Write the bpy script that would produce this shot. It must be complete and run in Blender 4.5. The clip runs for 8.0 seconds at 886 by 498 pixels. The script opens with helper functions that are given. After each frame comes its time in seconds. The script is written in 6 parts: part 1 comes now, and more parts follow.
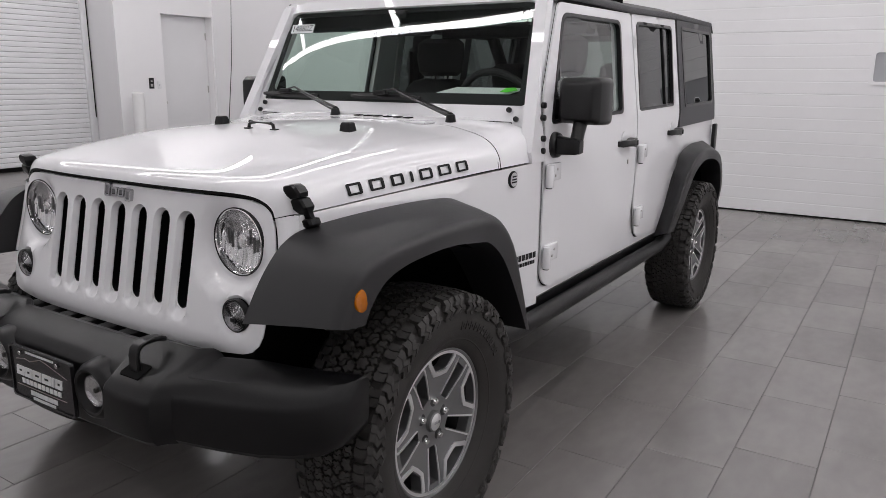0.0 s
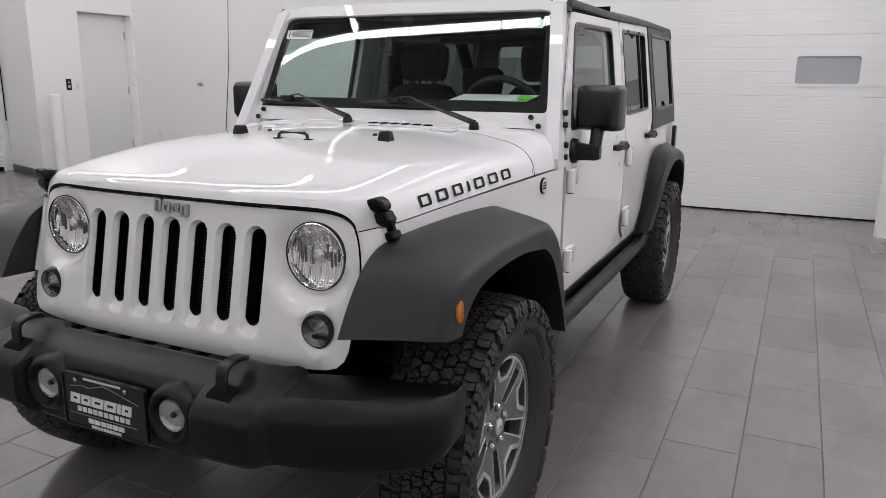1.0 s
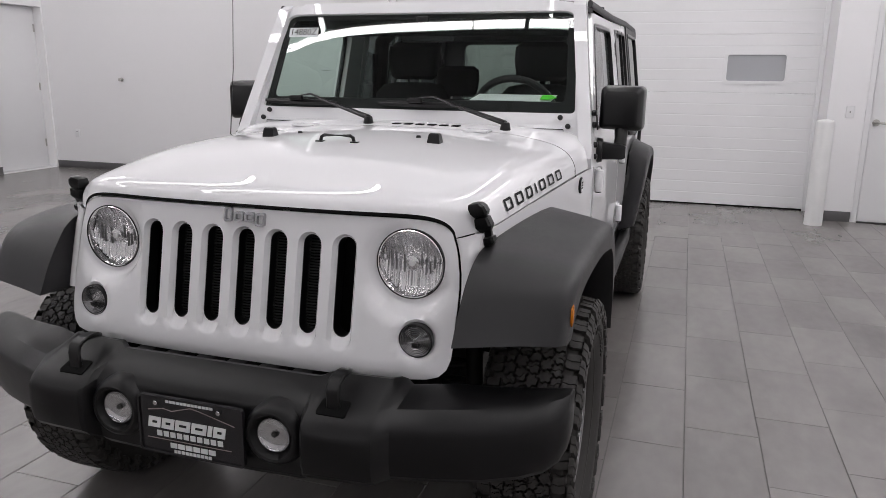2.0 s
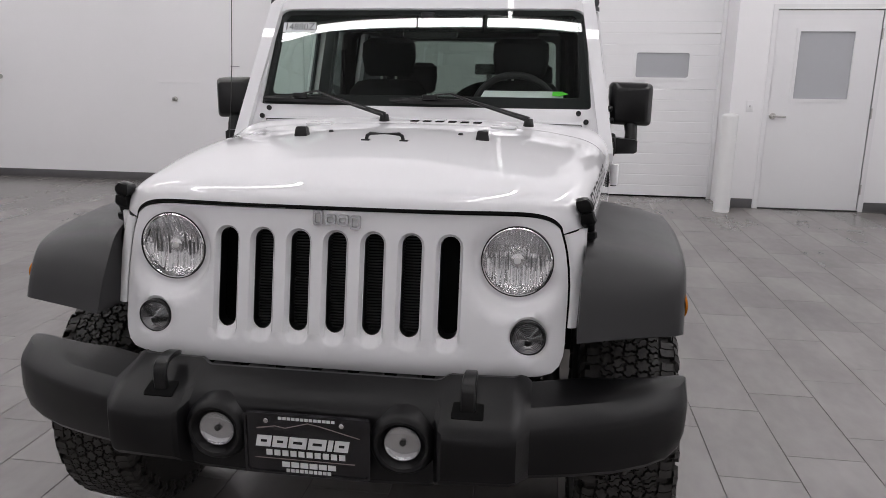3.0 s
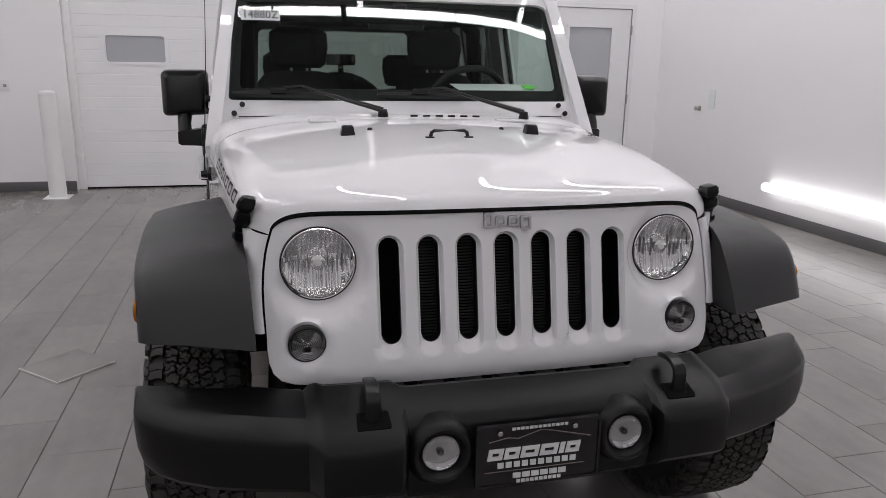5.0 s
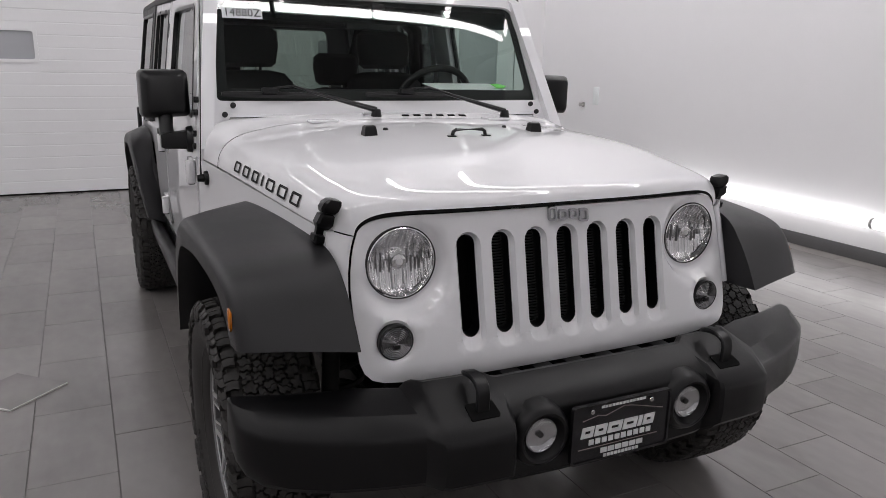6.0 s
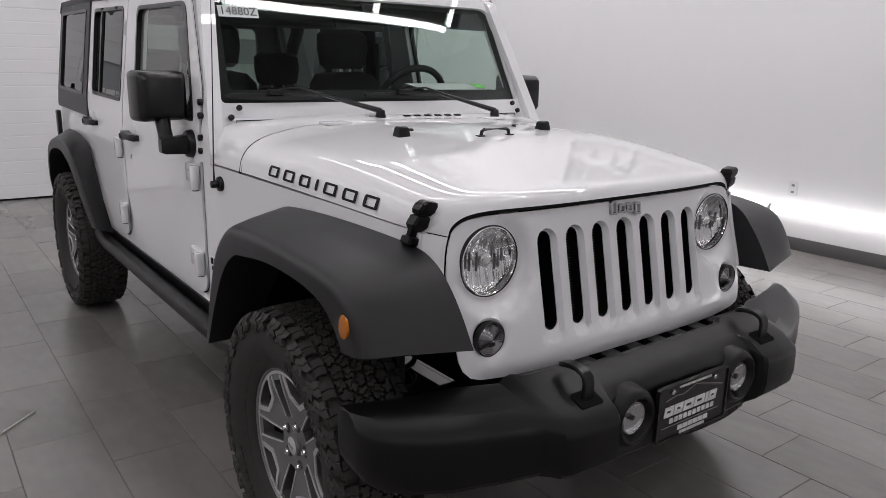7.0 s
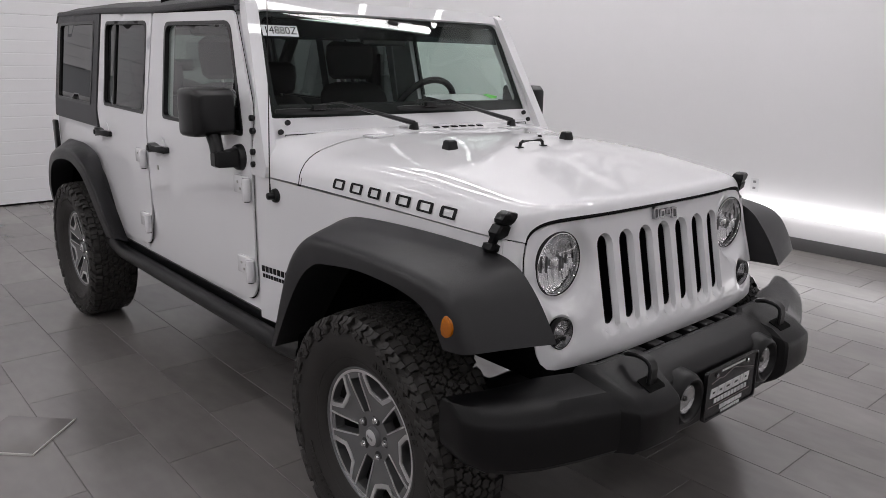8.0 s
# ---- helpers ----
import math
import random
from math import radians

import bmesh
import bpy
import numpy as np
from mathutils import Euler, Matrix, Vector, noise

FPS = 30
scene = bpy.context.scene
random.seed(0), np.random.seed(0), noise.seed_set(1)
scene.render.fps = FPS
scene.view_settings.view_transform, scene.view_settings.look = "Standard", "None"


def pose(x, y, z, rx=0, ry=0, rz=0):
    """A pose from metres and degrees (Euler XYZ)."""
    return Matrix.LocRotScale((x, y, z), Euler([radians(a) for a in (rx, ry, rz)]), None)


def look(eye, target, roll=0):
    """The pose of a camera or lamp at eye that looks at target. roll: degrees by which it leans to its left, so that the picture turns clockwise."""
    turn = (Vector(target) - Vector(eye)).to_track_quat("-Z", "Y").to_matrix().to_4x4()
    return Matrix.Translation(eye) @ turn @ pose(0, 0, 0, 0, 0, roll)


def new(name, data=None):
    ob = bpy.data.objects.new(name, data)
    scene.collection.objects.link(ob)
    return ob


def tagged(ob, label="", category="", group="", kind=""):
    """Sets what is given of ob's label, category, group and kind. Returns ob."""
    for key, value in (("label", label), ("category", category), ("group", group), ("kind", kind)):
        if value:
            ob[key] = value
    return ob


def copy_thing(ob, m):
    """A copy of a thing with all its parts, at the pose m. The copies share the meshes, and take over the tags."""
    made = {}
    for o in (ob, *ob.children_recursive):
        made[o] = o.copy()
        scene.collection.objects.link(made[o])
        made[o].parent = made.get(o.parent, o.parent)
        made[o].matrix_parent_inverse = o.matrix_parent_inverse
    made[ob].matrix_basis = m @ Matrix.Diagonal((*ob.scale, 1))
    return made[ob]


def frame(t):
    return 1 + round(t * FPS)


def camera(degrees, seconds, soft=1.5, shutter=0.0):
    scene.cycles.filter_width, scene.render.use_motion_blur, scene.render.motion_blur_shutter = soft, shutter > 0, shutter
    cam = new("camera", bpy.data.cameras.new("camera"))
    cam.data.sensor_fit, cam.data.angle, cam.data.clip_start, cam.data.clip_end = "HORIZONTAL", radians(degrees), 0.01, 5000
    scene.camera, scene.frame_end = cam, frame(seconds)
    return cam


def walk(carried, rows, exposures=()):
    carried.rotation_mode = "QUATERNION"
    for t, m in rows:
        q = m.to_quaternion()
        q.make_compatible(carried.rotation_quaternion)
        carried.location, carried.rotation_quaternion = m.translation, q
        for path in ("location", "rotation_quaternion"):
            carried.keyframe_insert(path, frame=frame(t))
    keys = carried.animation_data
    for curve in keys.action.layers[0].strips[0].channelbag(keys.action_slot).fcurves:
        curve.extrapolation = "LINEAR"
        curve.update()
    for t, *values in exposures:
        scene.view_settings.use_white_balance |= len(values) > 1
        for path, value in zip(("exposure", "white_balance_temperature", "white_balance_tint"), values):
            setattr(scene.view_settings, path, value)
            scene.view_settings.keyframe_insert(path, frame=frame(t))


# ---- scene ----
from mathutils import geometry

cam = camera(62.1, 8.0, soft=0.6)
PATH = [
    (0, (1.952, -1.688, 1.39), (0.899, -0.047, 0.941), 0.5),
    (0.5, (1.753, -1.808, 1.412), (0.814, -0.1, 0.963), 0.6),
    (1, (1.572, -1.923, 1.421), (0.734, -0.164, 0.971), 0.5),
    (1.2, (1.492, -1.948, 1.415), (0.691, -0.171, 0.965), 0.6),
    (2.3, (0.951, -2.151, 1.451), (0.442, -0.273, 0.987), 0.7),
    (2.5, (0.841, -2.187, 1.455), (0.398, -0.292, 0.992), 0.8),
    (3, (0.538, -2.205, 1.434), (0.261, -0.28, 0.967), 0.7),
    (3.5, (0.232, -2.212, 1.434), (0.155, -0.27, 0.963), 0.8),
    (4, (-0.075, -2.248, 1.465), (0.055, -0.31, 0.988), 0.9),
    (4.5, (-0.339, -2.189, 1.44), (-0.038, -0.272, 0.955), 0.9),
    (4.7, (-0.443, -2.154, 1.439), (-0.07, -0.25, 0.953), 0.9),
    (5.8, (-1.047, -2.045, 1.454), (-0.261, -0.272, 0.965), 1.3),
    (6, (-1.146, -1.996, 1.444), (-0.292, -0.254, 0.956), 1.2),
    (6.5, (-1.378, -1.845, 1.438), (-0.355, -0.197, 0.951), 1.2),
    (7, (-1.628, -1.743, 1.443), (-0.47, -0.186, 0.957), 1.2),
    (7.5, (-1.872, -1.689, 1.486), (-0.628, -0.201, 0.996), 1.1),
    (8, (-2.024, -1.664, 1.509), (-0.746, -0.205, 1.017), 1.0),
]
walk(cam, [(t, look(eye, target, roll)) for t, eye, target, roll in PATH],
     exposures=[(0, 0.15), (1, 0.19), (3.5, 0.14), (4.5, -0.02), (6.5, -0.01), (8, -0.04)])

# ---- world and lights ----
world = bpy.data.worlds.new("world")
scene.world = world
world.use_nodes = True
world.node_tree.nodes["Background"].inputs["Color"].default_value = (0.9, 0.95, 1.0, 1)
world.node_tree.nodes["Background"].inputs["Strength"].default_value = 0.05
scene.view_settings.exposure = 0.0
LED_POWER = 22.5
SOUTH_POWER = 12.0
STRIP_POWER = 2.6

# ---- materials ----


def material(name, base, rough=0.5, metal=0.0, coat=0.0, vary=0.0, scale=8.0, bump=0.0, bump_scale=200.0,
             rough_vary=0.0, spec=0.5, coat_rough=0.03, trans=0.0, ior=1.5, detail=6.0, stretch=(1, 1, 1), by_object=0.0, by_island=0.0):
    m = bpy.data.materials.new(name)
    m.use_nodes = True
    nt = m.node_tree
    b = nt.nodes["Principled BSDF"]
    b.inputs["Base Color"].default_value = (*base, 1)
    b.inputs["Roughness"].default_value = rough
    b.inputs["Metallic"].default_value = metal
    b.inputs["Coat Weight"].default_value = coat
    b.inputs["Coat Roughness"].default_value = coat_rough
    b.inputs["Specular IOR Level"].default_value = spec
    b.inputs["Transmission Weight"].default_value = trans
    b.inputs["IOR"].default_value = ior
    co = nt.nodes.new("ShaderNodeTexCoord")
    mp = nt.nodes.new("ShaderNodeMapping")
    mp.inputs["Scale"].default_value = stretch
    geo = nt.nodes.new("ShaderNodeNewGeometry")
    nt.links.new(geo.outputs["Position"] if by_object or by_island else co.outputs["Object"], mp.inputs["Vector"])
    by_piece = by_object or by_island
    if vary or rough_vary or by_piece:
        n1 = nt.nodes.new("ShaderNodeTexNoise")
        n1.inputs["Scale"].default_value = scale
        n1.inputs["Detail"].default_value = detail
        n2 = nt.nodes.new("ShaderNodeTexNoise")
        n2.inputs["Scale"].default_value = scale * 9
        n2.inputs["Detail"].default_value = 4
        nt.links.new(mp.outputs["Vector"], n1.inputs["Vector"])
        nt.links.new(mp.outputs["Vector"], n2.inputs["Vector"])
        mix = nt.nodes.new("ShaderNodeMath")
        mix.operation = "MULTIPLY_ADD"
        mix.inputs[1].default_value = 0.35
        nt.links.new(n2.outputs["Fac"], mix.inputs[0])
        nt.links.new(n1.outputs["Fac"], mix.inputs[2])
        fac = mix.outputs[0]
        if by_piece:
            info = nt.nodes.new("ShaderNodeObjectInfo")
            add = nt.nodes.new("ShaderNodeMath")
            add.operation = "MULTIPLY_ADD"
            add.inputs[1].default_value = by_piece
            nt.links.new(info.outputs["Random"] if by_object else geo.outputs["Random Per Island"], add.inputs[0])
            nt.links.new(fac, add.inputs[2])
            fac = add.outputs[0]
        ramp = nt.nodes.new("ShaderNodeMapRange")
        ramp.inputs["From Min"].default_value = 0.3
        ramp.inputs["From Max"].default_value = 1.05 + by_piece
        ramp.inputs["To Min"].default_value = 1 - vary
        ramp.inputs["To Max"].default_value = 1 + vary
        nt.links.new(fac, ramp.inputs["Value"])
        mul = nt.nodes.new("ShaderNodeVectorMath")
        mul.operation = "SCALE"
        mul.inputs[0].default_value = base
        nt.links.new(ramp.outputs[0], mul.inputs["Scale"])
        nt.links.new(mul.outputs["Vector"], b.inputs["Base Color"])
        if rough_vary:
            rr = nt.nodes.new("ShaderNodeMapRange")
            rr.inputs["From Min"].default_value = 0.4
            rr.inputs["From Max"].default_value = 0.95
            rr.inputs["To Min"].default_value = rough - rough_vary
            rr.inputs["To Max"].default_value = rough + rough_vary
            nt.links.new(fac, rr.inputs["Value"])
            nt.links.new(rr.outputs[0], b.inputs["Roughness"])
    if bump:
        nb = nt.nodes.new("ShaderNodeTexNoise")
        nb.inputs["Scale"].default_value = bump_scale
        nb.inputs["Detail"].default_value = 3
        nt.links.new(mp.outputs["Vector"], nb.inputs["Vector"])
        bp = nt.nodes.new("ShaderNodeBump")
        bp.inputs["Strength"].default_value = bump
        bp.inputs["Distance"].default_value = 0.002
        nt.links.new(nb.outputs["Fac"], bp.inputs["Height"])
        nt.links.new(bp.outputs["Normal"], b.inputs["Normal"])
    return m


def emitter(name, colour, strength):
    m = bpy.data.materials.new(name)
    m.use_nodes = True
    b = m.node_tree.nodes["Principled BSDF"]
    b.inputs["Base Color"].default_value = (0.9, 0.9, 0.9, 1)
    b.inputs["Emission Color"].default_value = (*colour, 1)
    b.inputs["Emission Strength"].default_value = strength
    return m


WALL = material("wall_paint", (0.83, 0.825, 0.835), 0.6, vary=0.02, scale=0.8, bump=0.15, bump_scale=120)
# dark grey base, set low so the windshield mirrors a dark ceiling
CEIL = material("dark_ceiling", (0.16, 0.16, 0.165), 0.8, vary=0.03, scale=2)
SHUTTER = material("shutter_paint", (0.80, 0.80, 0.815), 0.45, vary=0.03, scale=2)
PANEL = material("door_panel_paint", (0.82, 0.82, 0.83), 0.45, vary=0.025, scale=2, bump=0.2, bump_scale=90)
DOORPAINT = material("door_paint", (0.76, 0.76, 0.77), 0.4, vary=0.02, scale=2)
POSTPAINT = material("post_paint", (0.8, 0.8, 0.8), 0.35, vary=0.03, scale=6)
BASE = material("baseboard_tile", (0.10, 0.098, 0.1), 0.45, vary=0.12, scale=5)
TILE = material("porcelain_tile", (0.20, 0.187, 0.180), 0.25, vary=0.40, scale=2.0, detail=3,
                stretch=(1.0, 0.45, 1.0), by_object=0.25, spec=1.0)
GROUT = material("grout", (0.11, 0.102, 0.098), 0.8, vary=0.2, scale=20)
TILE_FAR = material("porcelain_tile_far", (0.20, 0.187, 0.180), 0.25, vary=0.40, scale=2.0, detail=3, by_island=0.25, stretch=(1.0, 0.45, 1.0), spec=1.0)
FROST = material("frosted_glass", (0.42, 0.43, 0.45), 0.25, vary=0.03, scale=2)
STEEL = material("brushed_steel", (0.5, 0.49, 0.47), 0.3, metal=1.0, vary=0.05, scale=30)
DARKGAP = material("dark_gap", (0.006, 0.006, 0.006), 0.9, spec=0.1)
LIGHTSTRIPE = material("edge_trim", (0.62, 0.6, 0.58), 0.35, vary=0.05, scale=30)
PAINT = material("white_car_paint", (0.78, 0.777, 0.793), 0.5, spec=0.0, coat=1.0, coat_rough=0.012, vary=0.008, scale=3)
TEXPLASTIC = material("textured_black_plastic", (0.0095, 0.0091, 0.0104), 0.40, spec=0.5, vary=0.18, scale=5, bump=0.25, bump_scale=900, rough_vary=0.06)
BUMPPLASTIC = material("bumper_plastic", (0.0036, 0.0034, 0.0039), 0.36, vary=0.2, scale=5, spec=0.3, bump=0.15, bump_scale=700, rough_vary=0.06)
BLACKPLASTIC = material("black_plastic", (0.0045, 0.0045, 0.005), 0.28, vary=0.1, scale=10, spec=0.4, bump=0.1, bump_scale=700)
RUBBER = material("tyre_rubber", (0.026, 0.0238, 0.0224), 0.62, spec=0.35, vary=0.3, scale=14, bump=0.3, bump_scale=300, rough_vary=0.08)
TREAD = material("tread_rubber", (0.029, 0.0267, 0.0252), 0.6, spec=0.45, vary=0.35, scale=20, bump=0.4, bump_scale=200)
MACHINED = material("machined_alloy", (0.80, 0.80, 0.805), 0.38, metal=1.0, vary=0.05, scale=40)
EMBLEM = material("emblem_silver", (0.45, 0.45, 0.46), 0.2, metal=1.0, vary=0.05, scale=40)
GUNMETAL = material("grey_alloy_paint", (0.17, 0.17, 0.173), 0.36, metal=0.6, coat=0.4, vary=0.06, scale=20)
CHROME = material("chrome", (0.8, 0.8, 0.8), 0.08, metal=1.0)
DARKSTEEL = material("dark_steel", (0.03, 0.03, 0.03), 0.6, metal=0.4, vary=0.2, scale=15)
HARDTOP = material("hardtop_plastic", (0.045, 0.045, 0.048), 0.5, vary=0.1, scale=5, bump=0.4, bump_scale=600)
CLOTH = material("seat_cloth", (0.014, 0.014, 0.015), 0.9, vary=0.15, scale=20, bump=0.4, bump_scale=500)
INTERIOR = material("interior_plastic", (0.013, 0.013, 0.014), 0.65, vary=0.1, scale=10)
AMBER = material("amber_lens", (0.44, 0.125, 0.0005), 0.22, spec=0.3, coat=0.25, vary=0.15, scale=60, bump=0.5, bump_scale=140)
DECAL = material("black_decal", (0.008, 0.008, 0.009), 0.6, spec=0.2)
PLATE = material("plate_black", (0.012, 0.011, 0.013), 0.25, vary=0.1, scale=20)
PLATEWHITE = material("plate_white_print", (0.75, 0.75, 0.75), 0.4)
PLATEGREY = material("plate_grey_print", (0.25, 0.2, 0.19), 0.4)
PAPER = material("white_paper", (0.75, 0.78, 0.78), 0.6, vary=0.05, scale=10)
GREENTAG = material("green_tag", (0.12, 0.75, 0.05), 0.5, vary=0.05, scale=30)
SIGNGREY = material("sign_grey", (0.27, 0.27, 0.28), 0.5)
LAMPGREY = material("smoked_lens", (0.20, 0.20, 0.205), 0.16, metal=0.9, coat=1.0, vary=0.6, scale=60, bump=0.2, bump_scale=150)
REFLECTOR = material("lamp_reflector", (0.9, 0.9, 0.91), 0.12, metal=0.8, vary=0.1, scale=40, bump=0.3, bump_scale=60, stretch=(6, 6, 0.8))
FOGBOWL = material("fog_reflector", (0.52, 0.52, 0.53), 0.14, metal=0.75, vary=0.08, scale=30)
LED = emitter("led_diffuser", (1.0, 0.968, 0.985), LED_POWER)
SOUTH_LED = emitter("south_led_diffuser", (1.0, 0.968, 0.985), SOUTH_POWER)
WALL_LED = emitter("wall_led_diffuser", (1.0, 0.975, 0.985), STRIP_POWER)


def glass(name, tint, rough=0.0, front=0.055):
    """Thin glass sheet: clear to look through, with a mirror gloss."""
    m = bpy.data.materials.new(name)
    m.use_nodes = True
    nt = m.node_tree
    nt.nodes.clear()
    out = nt.nodes.new("ShaderNodeOutputMaterial")
    tr = nt.nodes.new("ShaderNodeBsdfTransparent")
    tr.inputs["Color"].default_value = (*tint, 1)
    gl = nt.nodes.new("ShaderNodeBsdfGlossy")
    gl.inputs["Roughness"].default_value = rough
    lw = nt.nodes.new("ShaderNodeLayerWeight")
    lw.inputs["Blend"].default_value = 0.5
    pw = nt.nodes.new("ShaderNodeMath")
    pw.operation = "POWER"
    pw.inputs[1].default_value = 5.0
    fr = nt.nodes.new("ShaderNodeMath")
    fr.operation = "MULTIPLY_ADD"
    fr.inputs[1].default_value = 0.93
    fr.inputs[2].default_value = front
    nt.links.new(lw.outputs["Facing"], pw.inputs[0])
    nt.links.new(pw.outputs[0], fr.inputs[0])
    mx = nt.nodes.new("ShaderNodeMixShader")
    nt.links.new(fr.outputs[0], mx.inputs[0])
    nt.links.new(tr.outputs[0], mx.inputs[1])
    nt.links.new(gl.outputs[0], mx.inputs[2])
    nt.links.new(mx.outputs[0], out.inputs["Surface"])
    return m


WINDSHIELD = glass("windshield_glass", (0.80, 0.89, 0.84))
SIDEGLASS = glass("side_glass", (0.72, 0.83, 0.78), front=0.15)
PRIVACY = glass("privacy_glass", (0.07, 0.08, 0.08), front=0.11)
CLEARLENS = glass("clear_lens", (0.95, 0.95, 0.95))

# ---- mesh tools ----


def mesh_object(name, bm, mat, smooth=True, angle=35):
    me = bpy.data.meshes.new(name)
    bmesh.ops.recalc_face_normals(bm, faces=bm.faces)
    if smooth:
        for f in bm.faces:
            f.smooth = True
        for e in bm.edges:
            if len(e.link_faces) == 2 and e.calc_face_angle(0) > radians(angle):
                e.smooth = False
    bm.to_mesh(me)
    bm.free()
    me.materials.append(mat)
    return new(name, me)


def part(name, bm, mat, parent, label="", smooth=True, angle=35):
    ob = mesh_object(name, bm, mat, smooth, angle)
    ob.parent = parent
    if label:
        ob["label"] = label
    return ob


def thing(name, label, category, group="", kind="", at=(0, 0, 0)):
    ob = new(name)
    ob.empty_display_size = 0.1
    ob.location = at
    return tagged(ob, label, category, group, kind)


def solid(name, bm, mat, label, category, group="", kind="", smooth=True, angle=35):
    return tagged(mesh_object(name, bm, mat, smooth, angle), label, category, group, kind)


def box(x0, x1, y0, y1, z0, z1, bevel=0.0, seg=2, bm=None):
    own = bmesh.new()
    bmesh.ops.create_cube(own, size=1)
    for v in own.verts:
        v.co = Vector(((x0 + x1) / 2 + v.co.x * (x1 - x0), (y0 + y1) / 2 + v.co.y * (y1 - y0), (z0 + z1) / 2 + v.co.z * (z1 - z0)))
    if bevel:
        bmesh.ops.bevel(own, geom=own.edges[:], offset=bevel, segments=seg, profile=0.5, affect="EDGES", clamp_overlap=True)
    return join(bm, own)


def join(bm, own, m=None):
    """Adds own to bm (own itself where bm is None)."""
    if m is not None:
        bmesh.ops.transform(own, matrix=m, verts=own.verts)
    if bm is None:
        return own
    vs = [bm.verts.new(v.co) for v in own.verts]
    own.verts.index_update()
    for f in own.faces:
        bm.faces.new([vs[v.index] for v in f.verts])
    own.free()
    return bm


def cyl(p0, p1, r0, r1=None, n=24, bevel=0.0, bm=None, caps=True):
    p0, p1 = Vector(p0), Vector(p1)
    r1 = r0 if r1 is None else r1
    own = bmesh.new()
    d = p1 - p0
    bmesh.ops.create_cone(own, cap_ends=caps, segments=n, radius1=r0, radius2=r1, depth=d.length)
    if bevel:
        rim = [e for e in own.edges if abs(e.verts[0].co.z - e.verts[1].co.z) < 1e-6]
        bmesh.ops.bevel(own, geom=rim, offset=bevel, segments=2, affect="EDGES", profile=0.5)
    m = Matrix.Translation((p0 + p1) / 2) @ d.to_track_quat("Z", "Y").to_matrix().to_4x4()
    return join(bm, own, m)


def tube(points, r, n=10, bm=None, closed=False, flat=1.0):
    """A round bar along a line of points; r may be a list; flat squeezes it."""
    pts = [Vector(p) for p in points]
    own = bmesh.new()
    rings = []
    k = len(pts)
    span = pts[k // 2] - pts[0] if closed else pts[-1] - pts[0]
    up = Vector((0, 0, 1)) if max(abs((b - a).normalized().z) for a, b in zip(pts, pts[1:])) < 0.9 else Vector((1, 0, 0))
    if closed:
        up = Vector((1, 0, 0)).cross(span)
    for i, p in enumerate(pts):
        a = pts[(i - 1) % k] if closed else pts[max(i - 1, 0)]
        b = pts[(i + 1) % k] if closed else pts[min(i + 1, k - 1)]
        t = (b - a).normalized()
        s = t.cross(up)
        if s.length < 1e-3:
            s = t.cross(Vector((0, 1, 0)))
        s.normalize()
        w = s.cross(t)
        rr = r[i] if isinstance(r, (list, tuple)) else r
        rings.append([own.verts.new(p + s * math.cos(j * math.tau / n) * rr + w * math.sin(j * math.tau / n) * rr * flat) for j in range(n)])
    for i in range(k if closed else k - 1):
        a, b = rings[i], rings[(i + 1) % k]
        for j in range(n):
            own.faces.new((a[j], a[(j + 1) % n], b[(j + 1) % n], b[j]))
    if not closed:
        own.faces.new(rings[0])
        own.faces.new(rings[-1][::-1])
    return join(bm, own)


def loft(sections, closed=False, cap=False, bm=None):
    own = bmesh.new()
    rows = [[own.verts.new(p) for p in s] for s in sections]
    n = len(rows[0])
    for a, b in zip(rows, rows[1:]):
        for j in range(n if closed else n - 1):
            try:
                own.faces.new((a[j], a[(j + 1) % n], b[(j + 1) % n], b[j]))
            except ValueError:
                pass
    if cap:
        own.faces.new(rows[0])
        own.faces.new(rows[-1][::-1])
    return join(bm, own)


def lathe(profile, n=64, bm=None, m=None):
    """Turns (radius, height) round the x axis."""
    rows = len(profile)
    own = bmesh.new()
    ring = [[own.verts.new((h, r * math.cos(i * math.tau / n), r * math.sin(i * math.tau / n))) for r, h in profile] for i in range(n)]
    for i in range(n):
        a, b = ring[i], ring[(i + 1) % n]
        for j in range(rows - 1):
            own.faces.new((a[j], a[j + 1], b[j + 1], b[j]))
    return join(bm, own, m)


def inside(p, poly):
    c, j = False, len(poly) - 1
    for i in range(len(poly)):
        (xi, yi), (xj, yj) = poly[i], poly[j]
        if (yi > p[1]) != (yj > p[1]) and p[0] < (xj - xi) * (p[1] - yi) / (yj - yi) + xi:
            c = not c
        j = i
    return c


def dense(poly, step):
    out = []
    for a, b in zip(poly, poly[1:] + poly[:1]):
        n = max(1, int(math.ceil(math.hypot(b[0] - a[0], b[1] - a[1]) / step)))
        out += [(a[0] + (b[0] - a[0]) * i / n, a[1] + (b[1] - a[1]) * i / n) for i in range(n)]
    return out


def rounded(poly, r, seg=5):
    """A polygon with its corners rounded; r may be a list."""
    out, n = [], len(poly)
    for i in range(n):
        p, a, b = Vector(poly[i]), Vector(poly[i - 1]), Vector(poly[(i + 1) % n])
        rr = r[i] if isinstance(r, (list, tuple)) else r
        u, w = a - p, b - p
        k = min(rr, u.length * 0.49, w.length * 0.49)
        if k < 1e-4:
            out.append(tuple(p))
            continue
        s, e = p + u.normalized() * k, p + w.normalized() * k
        for j in range(seg + 1):
            t = j / seg
            q = s * (1 - t) ** 2 + p * 2 * t * (1 - t) + e * t * t
            out.append((q.x, q.y))
    return out


